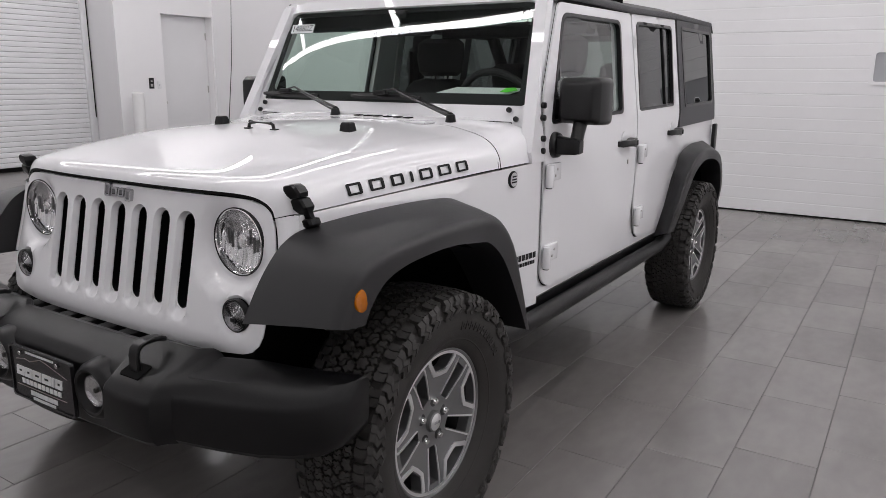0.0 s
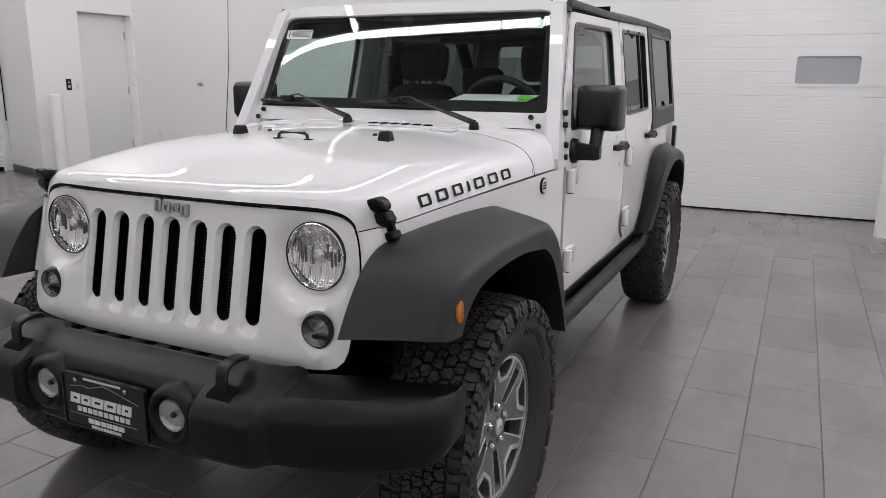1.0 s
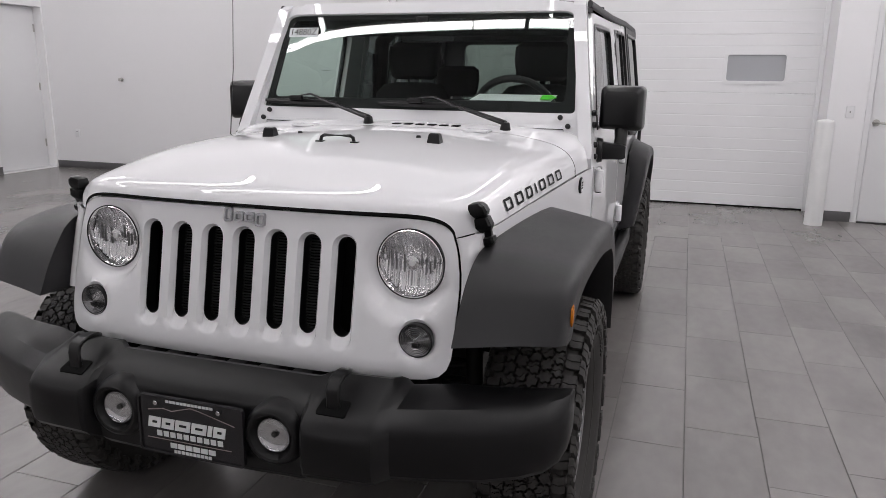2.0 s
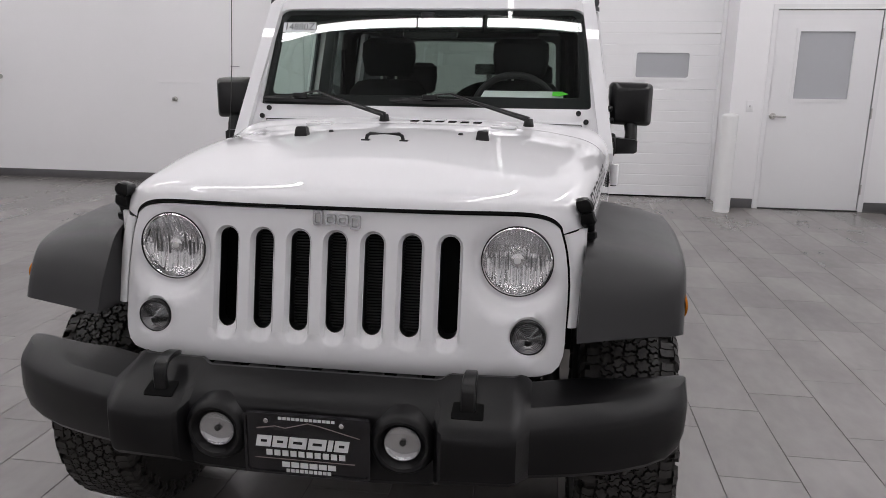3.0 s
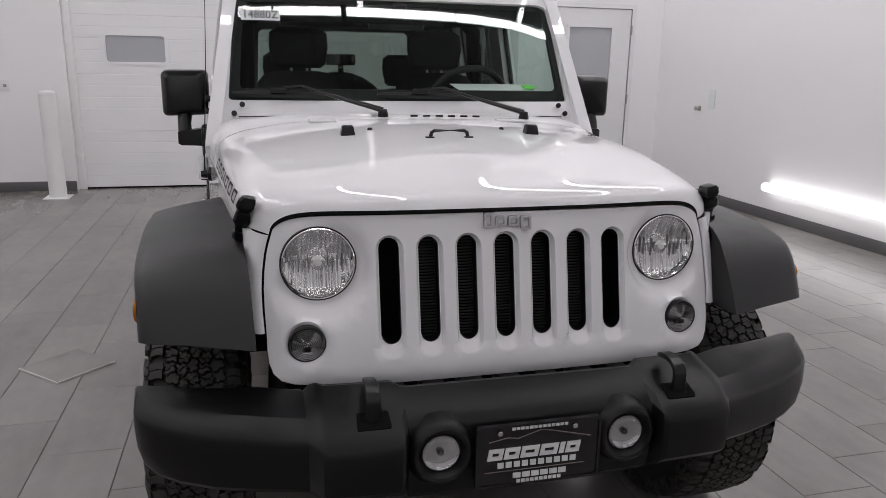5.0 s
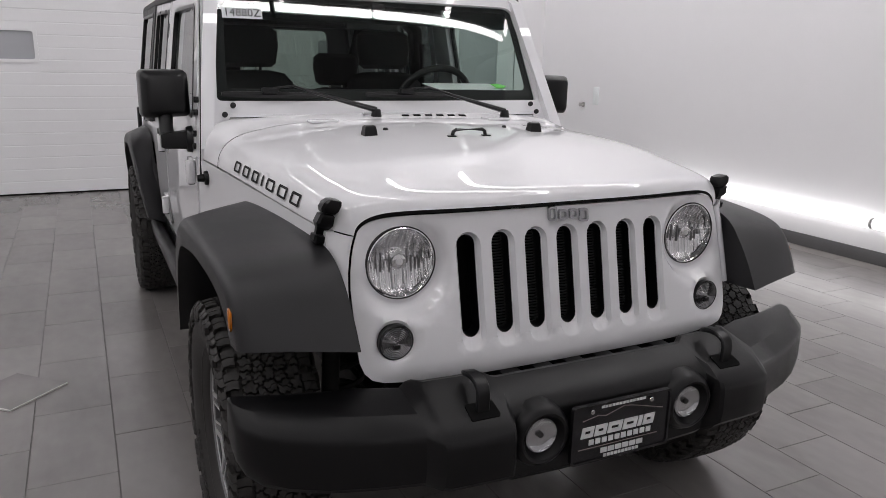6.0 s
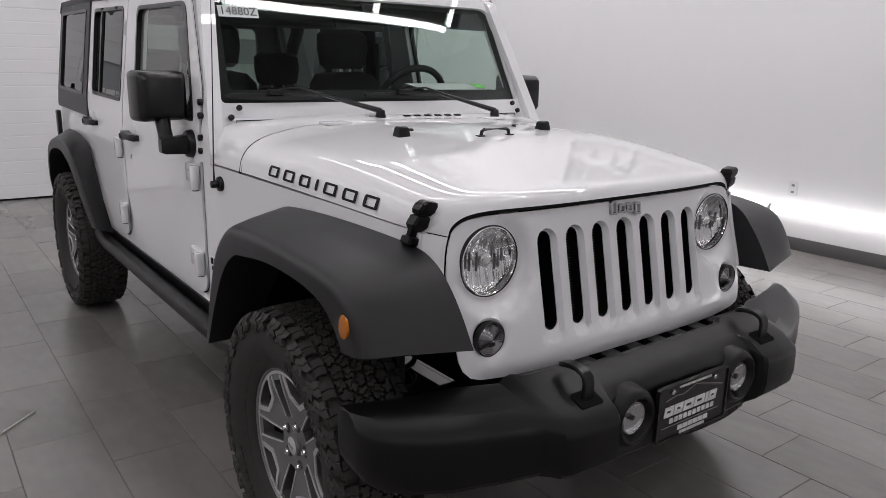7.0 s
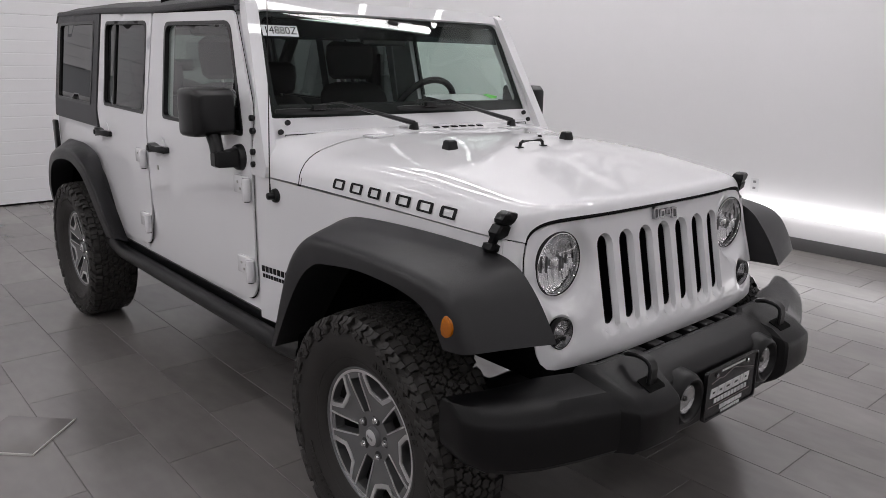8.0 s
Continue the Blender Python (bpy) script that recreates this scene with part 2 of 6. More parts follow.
def circle(cx, cy, r, n=40, ry=None):
    return [(cx + r * math.cos(i * math.tau / n), cy + (ry or r) * math.sin(i * math.tau / n)) for i in range(n)]


def stadium(cx, z0, z1, hw, n=8):
    up = [(cx + hw * math.cos(math.pi * i / n), z1 - hw + hw * math.sin(math.pi * i / n)) for i in range(n + 1)]
    dn = [(cx - hw * math.cos(math.pi * i / n), z0 + hw - hw * math.sin(math.pi * i / n)) for i in range(n + 1)]
    return up + dn


def sheet(outline, holes, f, step=0.05, thick=0.0, rings=(), edge=None, bm=None):
    """A plate in (u, v) with holes, laid into space by f(u, v, depth)."""
    edge = edge or step
    loops = [dense(outline, edge)] + [dense(h, edge) for h in holes] + [dense(r, edge) for r in rings]
    pts, edges = [], []
    for lp in loops:
        s = len(pts)
        pts += lp
        edges += [(s + i, s + (i + 1) % len(lp)) for i in range(len(lp))]
    us, vs = [p[0] for p in outline], [p[1] for p in outline]
    ring = np.array(pts)
    u = min(us) + step / 2
    while u < max(us):
        v = min(vs) + step / 2
        while v < max(vs):
            if inside((u, v), outline) and not any(inside((u, v), h) for h in holes) and np.min(np.hypot(ring[:, 0] - u, ring[:, 1] - v)) > step * 0.4:
                pts.append((u, v))
            v += step
        u += step
    vo, _, fo, *_ = geometry.delaunay_2d_cdt([Vector(p) for p in pts], edges, [], 0, 1e-6)
    own = bmesh.new()
    front = [own.verts.new(f(p.x, p.y, 0)) for p in vo]
    keep = []
    for tri in fo:
        c = (sum(vo[i].x for i in tri) / 3, sum(vo[i].y for i in tri) / 3)
        if inside(c, outline) and not any(inside(c, h) for h in holes):
            keep.append(tri)
            own.faces.new([front[i] for i in tri])
    if thick:
        back = [own.verts.new(f(p.x, p.y, thick)) for p in vo]
        rim = [e for e in own.edges if len(e.link_faces) == 1]
        own.verts.index_update()
        pairs = [(e.verts[0].index, e.verts[1].index) for e in rim]
        for tri in keep:
            own.faces.new([back[i] for i in reversed(tri)])
        for a, b in pairs:
            own.faces.new((front[a], front[b], back[b], back[a]))
    bmesh.ops.delete(own, geom=[v for v in own.verts if not v.link_faces], context="VERTS")
    return join(bm, own)


def lerp_table(table, x):
    """Smooth reading of (x, value) rows."""
    if x <= table[0][0]:
        return table[0][1]
    for (a, u), (b, w) in zip(table, table[1:]):
        if x <= b:
            return u + (w - u) * (x - a) / (b - a)
    return table[-1][1]


def smoothstep(a, b, x):
    t = min(1, max(0, (x - a) / (b - a)))
    return t * t * (3 - 2 * t)


def text_mesh(words, size, f, depth=0.0, step=None):
    """Lettering in the built-in font, laid into space by f(u, v), centred."""
    cu = bpy.data.curves.new("lettering", "FONT")
    cu.body, cu.size, cu.align_x, cu.align_y = words, size, "CENTER", "CENTER"
    cu.extrude = depth
    cu.resolution_u = 3
    ob = bpy.data.objects.new("lettering", cu)
    scene.collection.objects.link(ob)
    me = bpy.data.meshes.new_from_object(ob.evaluated_get(bpy.context.evaluated_depsgraph_get()))
    bpy.data.objects.remove(ob)
    own = bmesh.new()
    own.from_mesh(me)
    bpy.data.meshes.remove(me)
    for v in own.verts:
        v.co = Vector(f(v.co.x, v.co.y, v.co.z))
    return own

# ---- the room ----
WEST, EAST, SOUTH = -8.0, 4.31, -7.5
NORTH, NORTH_W, GATE = 6.32, 6.8, 6.88
TOP = 5.2

# floor: grout bed, then tiles of 0.30 x 0.60 in third bond
floor = solid("floor", box(-9.9, 4.6, -7.8, 7.3, -0.2, -0.003), GROUT, "dark grey porcelain tile floor with thin grout joints", "floor", kind="structure", smooth=False)

# walls
bm = box(EAST, EAST + 0.2, SOUTH - 0.2, 7.3, -0.2, TOP)
solid("wall_east", bm, WALL, "plain white painted showroom wall", "wall", kind="structure", smooth=False)
bm = box(-9.9, EAST, SOUTH - 0.2, SOUTH, -0.2, TOP)
solid("wall_south", bm, WALL, "plain white painted showroom wall", "wall", kind="structure", smooth=False)
GX, GZ = 2.45, 3.3
DX0, DX1, DZ = 2.842, 3.887, 2.12
bm = sheet([(GX, -0.2), (EAST, -0.2), (EAST, TOP), (GX, TOP)], [[(DX0, 0.001), (DX1, 0.001), (DX1, DZ), (DX0, DZ)]], lambda u, v, d: (u, NORTH + d, v), 0.6, 0.75)
solid("wall_north", bm, WALL, "white painted wall with a white service door", "wall", kind="structure", smooth=False)
bm = box(-GX - 0.08, GX, NORTH_W, 7.25, GZ, TOP)
solid("wall_north_lintel", bm, WALL, "white painted wall above the sectional garage door", "wall", kind="structure", smooth=False)
bm = box(-9.9, -GX - 0.08, NORTH_W, 7.25, -0.2, TOP)
solid("wall_north_west", bm, WALL, "plain white painted wall beside the garage door", "wall", kind="structure", smooth=False)
JOG, FARX, FARY = 5.02, -9.3, 5.44
WD0, WD1, WDZ = 5.81, 6.775, 2.335
bm = sheet([(JOG, -0.2), (NORTH_W, -0.2), (NORTH_W, TOP), (JOG, TOP)], [[(WD0, 0.001), (WD1, 0.001), (WD1, WDZ), (WD0, WDZ)]], lambda u, v, d: (WEST - d, u + d * 0.3 * (u < JOG + 0.01), v), 0.6, 0.22)
solid("wall_west", bm, WALL, "white painted wall with a recessed white door", "wall", kind="structure", smooth=False)
bm = box(WEST - 0.4, WEST - 0.22, WD0 - 0.2, NORTH_W, -0.2, TOP)
solid("wall_west_backing", bm, WALL, "plain white wall behind the recessed door", "wall", kind="structure", smooth=False)
bm = loft([[(x, y, z) for x, y in ((WEST, JOG), (FARX - 0.2, FARY + 0.06), (FARX - 0.2, FARY + 0.24), (WEST - 0.22, JOG + 0.2))] for z in (-0.2, TOP)], closed=True, cap=True)
solid("wall_west_return", bm, WALL, "short white wall return beside the roller shutter", "wall", kind="structure", smooth=False)
bm = box(-9.7, FARX - 0.1, SOUTH, FARY + 0.1, -0.2, TOP)
box(FARX - 0.1, FARX, SOUTH, -2.0, -0.2, TOP, bm=bm)
box(FARX - 0.1, FARX, -2.0, FARY, 3.2, TOP, bm=bm)
solid("wall_west_far", bm, WALL, "white painted wall around the roller shutter", "wall", kind="structure", smooth=False)
# ceiling out of direct view, darkened in colour for the windshield reflections
solid("ceiling", box(-9.9, EAST + 0.2, SOUTH - 0.2, 7.3, TOP, TOP + 0.15), CEIL, "ceiling above the view, coloured dark to keep glass reflections dark", "ceiling", kind="structure", smooth=False)

# baseboards
def baseboard(x0, x1, y0, y1):
    return solid("baseboard", box(x0, x1, y0, y1, 0, 0.105, 0.003), BASE, "dark grey tile baseboard along the white wall", "baseboard", kind="structure")


baseboard(EAST - 0.014, EAST - 0.001, SOUTH, NORTH - 0.014)
baseboard(DX1 + 0.06, EAST - 0.014, NORTH - 0.014, NORTH - 0.001)
baseboard(GX, DX0 - 0.06, NORTH - 0.014, NORTH - 0.001)
baseboard(WEST + 0.014, -GX - 0.09, NORTH_W - 0.014, NORTH_W - 0.001)
baseboard(WEST + 0.001, WEST + 0.014, JOG - 0.012, WD0)
bm = box(0.0, 1.28, -0.012, 0.0, 0, 0.105, 0.003)
bmesh.ops.transform(bm, matrix=pose(WEST, JOG - 0.002, 0, 0, 0, 180 - math.degrees(math.atan2(0.42, 1.3))) @ Matrix.Diagonal((1, -1, 1, 1)), verts=bm.verts)
solid("baseboard", bm, BASE, "dark grey tile baseboard along the white wall", "baseboard", kind="structure")

# sectional garage door
gate = thing("garage_door", "closed white sectional garage door with ribbed panels and small windows", "garage door", kind="structure", at=(0, GATE, 0))
SECT = [0.016, 0.65, 1.275, 1.90, 2.525, 3.3]
for k in range(5):
    z0, z1 = SECT[k] + 0.001, SECT[k + 1] - 0.001
    outline = [(-GX, z0), (GX, z0), (GX, z1), (-GX, z1)]
    wins = [(-2.13, -1.51), (1.475, 2.08)] if k == 2 else []
    holes = [rounded([(a, 1.40), (b, 1.40), (b, 1.69), (a, 1.69)], 0.03) for a, b in wins]
    bm = sheet(outline, holes, lambda u, v, d: (u, d, v), 0.7, 0.04)
    # pressed ribs
    ribs = 5 if k < 4 else 6
    hgt = (z1 - z0) / ribs
    for i in range(ribs):
        a, b = z0 + i * hgt + 0.002, z0 + (i + 1) * hgt - 0.002
        spans = [(-GX + 0.005, GX - 0.005)]
        if k == 2 and b > 1.385 and a < 1.705:
            spans = [(-GX + 0.005, -2.165), (-1.475, 1.44), (2.115, GX - 0.005)]
        for s0, s1 in spans:
            loft([[(s0, 0.0, a), (s0, -0.0015, a + 0.006), (s0, -0.0015, b - 0.006), (s0, 0.0, b)], [(s1, 0.0, a), (s1, -0.0015, a + 0.006), (s1, -0.0015, b - 0.006), (s1, 0.0, b)]], bm=bm)
    p = part("panel", bm, PANEL, gate, smooth=False)
    for a, b in wins:
        fr = sheet(rounded([(a - 0.03, 1.37), (b + 0.03, 1.37), (b + 0.03, 1.72), (a - 0.03, 1.72)], 0.04), [rounded([(a + 0.005, 1.405), (b - 0.005, 1.405), (b - 0.005, 1.685), (a + 0.005, 1.685)], 0.03)], lambda u, v, d: (u, -0.012 + d, v), 0.3, 0.015)
        part("window_frame", fr, PANEL, p)
        part("pane", box(a, b, 0.008, 0.014, 1.40, 1.69), FROST, p, "pale frosted window pane")
part("bottom_seal", box(-GX, GX, -0.004, 0.03, 0.0, 0.018, 0.003), DARKGAP, gate, "black rubber bottom seal")
part("side_trim", box(-GX - 0.078, -GX, -0.03, 0.02, 0, GZ, 0.004), PANEL, gate)
part("side_trim", box(GX - 0.05, GX - 0.002, -0.03, -0.008, 0.0, GZ, 0.004), PANEL, gate)

# bollards
def bollard(x, y, h, plate=True):
    b = thing("bollard", "white painted steel pipe bollard with a floor plate", "bollard", "bollards", at=(x, y, 0))
    bm = cyl((0, 0, 0.0), (0, 0, h - 0.03), 0.085, n=32)
    loft([[(0.085 * math.cos(t) * c, 0.085 * math.sin(t) * c, h - 0.03 + 0.03 * s) for t in [i * math.tau / 32 for i in range(32)]] for c, s in ((1, 0), (0.93, 0.5), (0.75, 0.8), (0.4, 0.97), (0.02, 1))], closed=True, bm=bm)
    part("pipe", bm, POSTPAINT, b)
    if plate:
        part("base_plate", box(-0.125, 0.125, -0.125, 0.125, 0.0, 0.012, 0.003), POSTPAINT, b)
    return b


bollard(2.40, 6.03, 1.05, False)
bollard(-2.63, 6.33, 1.11)
bollard(-7.7, 5.1, 1.18, False)

# service door, north wall
dr = thing("door_1", "closed white steel service door with a frosted window", "door", kind="structure", at=(0, NORTH, 0))
fw = 0.05
bm = sheet([(DX0 - fw, 0), (DX0, 0), (DX0, DZ), (DX1, DZ), (DX1, 0), (DX1 + fw, 0), (DX1 + fw, DZ + fw), (DX0 - fw, DZ + fw)], [], lambda u, v, d: (u, -0.012 + d, v), 0.5, 0.1)
part("frame", bm, DOORPAINT, dr, smooth=False)
bm = sheet([(DX0 + 0.006, 0.012), (DX1 - 0.006, 0.012), (DX1 - 0.006, DZ - 0.006), (DX0 + 0.006, DZ - 0.006)], [[(3.08, 1.197), (3.64, 1.197), (3.64, 1.905), (3.08, 1.905)]], lambda u, v, d: (u, 0.006 + d, v), 0.5, 0.045)
leaf = part("leaf", bm, DOORPAINT, dr, smooth=False)
part("pane", box(3.075, 3.645, 0.022, 0.03, 1.19, 1.91), FROST, leaf, "grey frosted glass pane")
bm = sheet([(3.055, 1.172), (3.665, 1.172), (3.665, 1.93), (3.055, 1.93)], [[(3.087, 1.204), (3.633, 1.204), (3.633, 1.898), (3.087, 1.898)]], lambda u, v, d: (u, -0.004 + d, v), 0.4, 0.016)
part("glazing_bead", bm, DOORPAINT, leaf)
bm = cyl((2.90, 0.006, 1.015), (2.90, -0.012, 1.015), 0.034, n=24, bevel=0.003)
tube([(2.90, -0.01, 1.015), (2.90, -0.05, 1.015), (2.915, -0.06, 1.015), (3.005, -0.06, 1.012), (3.02, -0.055, 1.012)], 0.011, 10, bm=bm)
part("handle", bm, STEEL, leaf, "brushed steel lever handle")
for z in (0.245, 1.06, 1.875):
    part("hinge", cyl((DX1 + 0.002, -0.018, z - 0.055), (DX1 + 0.002, -0.018, z + 0.055), 0.009, n=12), STEEL, dr, "brushed steel hinge")
part("threshold", box(DX0, DX1, -0.03, 0.1, 0.0, 0.011, 0.002), DARKSTEEL, dr)

# recessed door, west wall
dr = thing("door_2", "closed white door set deep in the white wall", "door", kind="structure", at=(WEST - 0.15, 0, 0))
leaf = part("leaf", box(-0.04, 0.0, WD0 + 0.002, WD1 - 0.002, 0.008, WDZ - 0.004, 0.002), DOORPAINT, dr)
for z in (0.37, 1.2, 2.04):
    part("hinge", cyl((0.006, WD1 - 0.02, z - 0.055), (0.006, WD1 - 0.02, z + 0.055), 0.011, n=10), STEEL, dr, "steel hinge")
bm = cyl((0.0, WD0 + 0.07, 1.0), (0.05, WD0 + 0.07, 1.0), 0.03, n=16, bevel=0.003)
part("handle", bm, STEEL, leaf, "steel door knob")

# roller shutter, far west wall
sh = thing("roller_shutter", "closed white roller shutter of narrow curved slats", "roller shutter", kind="structure", at=(FARX, 0, 0))
z = 0.06
slat = None
while z < 3.2:
    bm = loft([[(-0.006, y, z), (0.004, y, z + 0.006), (0.010, y, z + 0.035), (0.004, y, z + 0.066), (-0.006, y, z + 0.073)] for y in (-2.0, FARY - 0.14)])
    if slat is None:
        slat = part("slat", bm, SHUTTER, sh)
        zero = z
    else:
        bm.free()
        c = slat.copy()
        scene.collection.objects.link(c)
        c.location.z = z - zero
    z += 0.076
part("curtain_backing", box(-0.02, -0.006, -2.0, FARY - 0.1, 0.06, 3.2), DARKGAP, sh)
part("bottom_bar", box(-0.02, 0.015, -2.0, FARY - 0.14, 0.0, 0.06, 0.004), DARKGAP, sh, "black rubber bottom bar")
part("guide_rail", box(-0.02, 0.05, FARY - 0.14, FARY - 0.02, 0.0, 3.2, 0.005), SHUTTER, sh)
part("brush_seal", box(0.052, 0.06, FARY - 0.05, FARY - 0.035, 0.75, 3.2), DARKGAP, sh, "black brush seal")


def wall_plate(name, label, cat, x, y, z, w, h, facing, mat=DOORPAINT, slots=()):
    ob = thing(name, label, cat, at=(x, y, z))
    turn = {"south": 0, "west": -90, "east": 90}[facing]
    ob.rotation_euler = (0, 0, radians(turn))
    part("plate", box(-w / 2, w / 2, -0.008, 0.0, -h / 2, h / 2, 0.002), mat, ob)
    for u, v, a, b in slots:
        part("socket", box(u - a / 2, u + a / 2, -0.011, -0.006, v - b / 2, v + b / 2, 0.001), SIGNGREY if mat is DOORPAINT else STEEL, ob)
    return ob


wall_plate("outlet", "white double power outlet on the white wall", "outlet", EAST - 0.001, 1.39, 0.505, 0.075, 0.12, "west", slots=[(0, 0.028, 0.026, 0.02), (0, -0.028, 0.026, 0.02)])
wall_plate("outlet", "small white power outlet on the white wall", "outlet", -7.57, NORTH_W - 0.001, 0.52, 0.075, 0.12, "south", slots=[(0, 0.028, 0.02, 0.012)])
wall_plate("wall_notice", "small white printed notice on the wall", "notice", EAST - 0.001, 5.14, 1.115, 0.1, 0.2, "west", PAPER)
wall_plate("light_switch", "white light switch plate by the door", "switch", 2.655, NORTH - 0.001, 1.115, 0.075, 0.12, "south", slots=[(0, 0, 0.01, 0.02)])
wall_plate("switch_panel", "white switch panel with three rockers", "switch", -3.215, NORTH_W - 0.001, 1.14, 0.24, 0.12, "south", slots=[(-0.075, 0.01, 0.03, 0.012), (0.02, 0, 0.012, 0.03), (0.075, 0, 0.03, 0.03)])
wall_plate("card_reader", "black card reader on the white wall", "card reader", WEST + 0.001, 5.56, 1.298, 0.085, 0.16, "east", BLACKPLASTIC, slots=[(0, 0.03, 0.03, 0.02), (0, -0.03, 0.04, 0.04)])
wall_plate("light_switch", "small white switch beside the card reader", "switch", WEST + 0.001, 5.70, 1.27, 0.07, 0.11, "east", slots=[(0, 0, 0.01, 0.02)])


def wall_knob(label, x, y, z, d):
    k = thing("wall_hook", label, "hook", "wall hooks", at=(x, y, z))
    d = Vector(d)
    part("rose", cyl((0, 0, 0), d * 0.012, 0.03, n=20, bevel=0.002), STEEL, k)
    part("knob", cyl(d * 0.012, d * 0.06, 0.018, 0.024, n=16, bevel=0.004), STEEL, k)


wall_knob("steel hose connector on the white wall", -4.235, NORTH_W - 0.001, 1.063, (0, -1, 0))
wall_knob("steel wall knob on the white wall", -6.67, NORTH_W - 0.001, 1.315, (0, -1, 0))
wall_knob("steel wall knob on the white wall", EAST - 0.001, 5.37, 1.005, (-1, 0, 0))
pan = thing("access_panel", "flush white access panel in the wall", "panel", at=(-4.175, NORTH_W - 0.001, 1.27))
part("lip", box(-0.29, 0.29, -0.006, 0, -0.004, 0.004, 0.001), WALL, pan)
pan = thing("wall_bracket", "thin grey metal bracket on the wall", "bracket", at=(-3.41, NORTH_W - 0.001, 1.475))
part("blade", box(-0.055, 0.055, -0.02, 0, -0.004, 0.004, 0.001), SIGNGREY, pan)

# wall sign, read only as a reflection in the bonnet
sign = thing("wall_sign", "grey lettered sign on the white wall", "sign", at=(EAST, 0, 0))
for words, z, y, s in (("AUTO", 2.75, 2.85, 0.55),):
    part("lettering", text_mesh(words, s, lambda u, v, w, y=y, z=z: (-0.012 + w, y - u, z + v), 0.006), SIGNGREY, sign, smooth=False)
for i in range(6):
    part("lettering_bar", box(-0.012, 0, 3.25 - i * 0.34, 3.52 - i * 0.34, 3.08, 3.42), SIGNGREY, sign, smooth=False)
for i in range(14):
    part("lettering_bar", box(-0.012, 0, 3.42 - i * 0.15, 3.52 - i * 0.15, 2.36, 2.45), SIGNGREY, sign, smooth=False)

# LED bars on the ceiling
LZ = 4.6
def led_bar(x0, y0, x1, y1, glow=LED):
    ob = thing("ceiling_light", "long white linear LED ceiling light, lit", "ceiling light", "ceiling lights", at=((x0 + x1) / 2, (y0 + y1) / 2, LZ))
    hx, hy = max(abs(x1 - x0) / 2, 0.029), max(abs(y1 - y0) / 2, 0.029)
    part("housing", box(-hx, hx, -hy, hy, 0.04, 0.08, 0.004), SHUTTER, ob)
    part("diffuser", box(-hx + 0.003, hx - 0.003, -hy + 0.003, hy - 0.003, -0.012, 0.04), glow, ob, "glowing white diffuser", smooth=False)
    n = hx > hy
    for s in (-0.8, 0.8):
        part("suspension_wire", cyl((s * hx if n else 0, 0 if n else s * hy, 0.08), (s * hx if n else 0, 0 if n else s * hy, TOP - LZ), 0.003, n=6), STEEL, ob)


LX = [-7.3, -4.7, -2.68, 0.29, 2.25, 3.45]
LROW = [-7.3, -4.7, -2.68, -0.73, 1.34, 3.42]
for yy in (-1.2, -3.9, -6.4):
    for a, b in zip(LROW, LROW[1:]):
        led_bar(a + 0.012, yy, b - 0.012, yy, LED if yy > -2 else SOUTH_LED)
for xx in LX:
    for a, b in ((-1.13, 2.4), (2.43, 6.2)):
        led_bar(xx, a, xx, b)

# LED tubes low on the east wall
for a, b in ((1.53, 4.05), (-0.92, 1.52), (-3.38, -0.93), (-5.84, -3.39)):
    ob = thing("wall_light", "round white LED tube along the wall, lit", "wall light", "wall lights", at=(EAST, (a + b) / 2, 0.325))
    h = (b - a) / 2
    part("tube", cyl((-0.062, -h + 0.012, 0), (-0.062, h - 0.012, 0), 0.043, n=20), WALL_LED, ob, "glowing white tube")
    for s in (-1, 1):
        part("end_cap", cyl((-0.062, s * (h - 0.012), 0), (-0.062, s * h, 0), 0.044, n=20, bevel=0.004), POSTPAINT, ob)
        part("clip", box(-0.03, 0.0, s * h * 0.6 - 0.02, s * h * 0.6 + 0.02, -0.02, 0.02), POSTPAINT, ob)

# loose square plate on the floor
pl = thing("floor_plate", "loose square grey floor plate with pale cut edges", "floor plate", at=(-1.52, 1.517, 0.0))
pl.rotation_euler = (0, 0, radians(45))
part("plate", box(-0.148, 0.148, -0.148, 0.148, 0.0015, 0.006, 0.001), TILE, pl)
part("edge_trim", box(-0.151, 0.151, -0.1515, -0.1465, 0.0005, 0.0075), LIGHTSTRIPE, pl)
part("edge_trim", box(-0.1515, -0.1465, -0.151, 0.151, 0.0005, 0.0076), LIGHTSTRIPE, pl)

# ---- the off-road car: front axle at y = 0, nose towards -y ----
car = thing("off_road_car", "white four-door off-road car with black flares and black hardtop", "car", at=(0, 0, 0))
HW = [(-0.44, 0.622), (-0.30, 0.645), (0.0, 0.684), (0.33, 0.722), (0.55, 0.747), (0.80, 0.776), (0.9, 0.78), (4, 0.78)]


def half(y):
    if y > 0.8:
        return lerp_table(HW, y)
    y = max(y, -0.46)
    return 0.6844 + 0.1218 * y - 0.03123 * y * y + 0.02791 * y ** 3


def nose(x, z):
    """Front face of the grille panel."""
    bow = 0.042 + 0.013 * smoothstep(0.78, 0.95, z)
    return -0.408 - (1.027 - z) * (0.165 if z > 1.027 else 0.205) + bow * abs(x / 0.6) ** 3.5


# bonnet surface
def seam_z(y):
    return 1.0696 + 0.05317 * y - 0.01791 * y * y


def bonnet_half(x, y):
    """Half width of the bonnet; its front corners are rounded in plan."""
    d = max(0.0, y - nose(min(abs(x), 0.58), 1.08) + 0.004)
    return half(y) - 0.055 * math.exp(-d / 0.03)


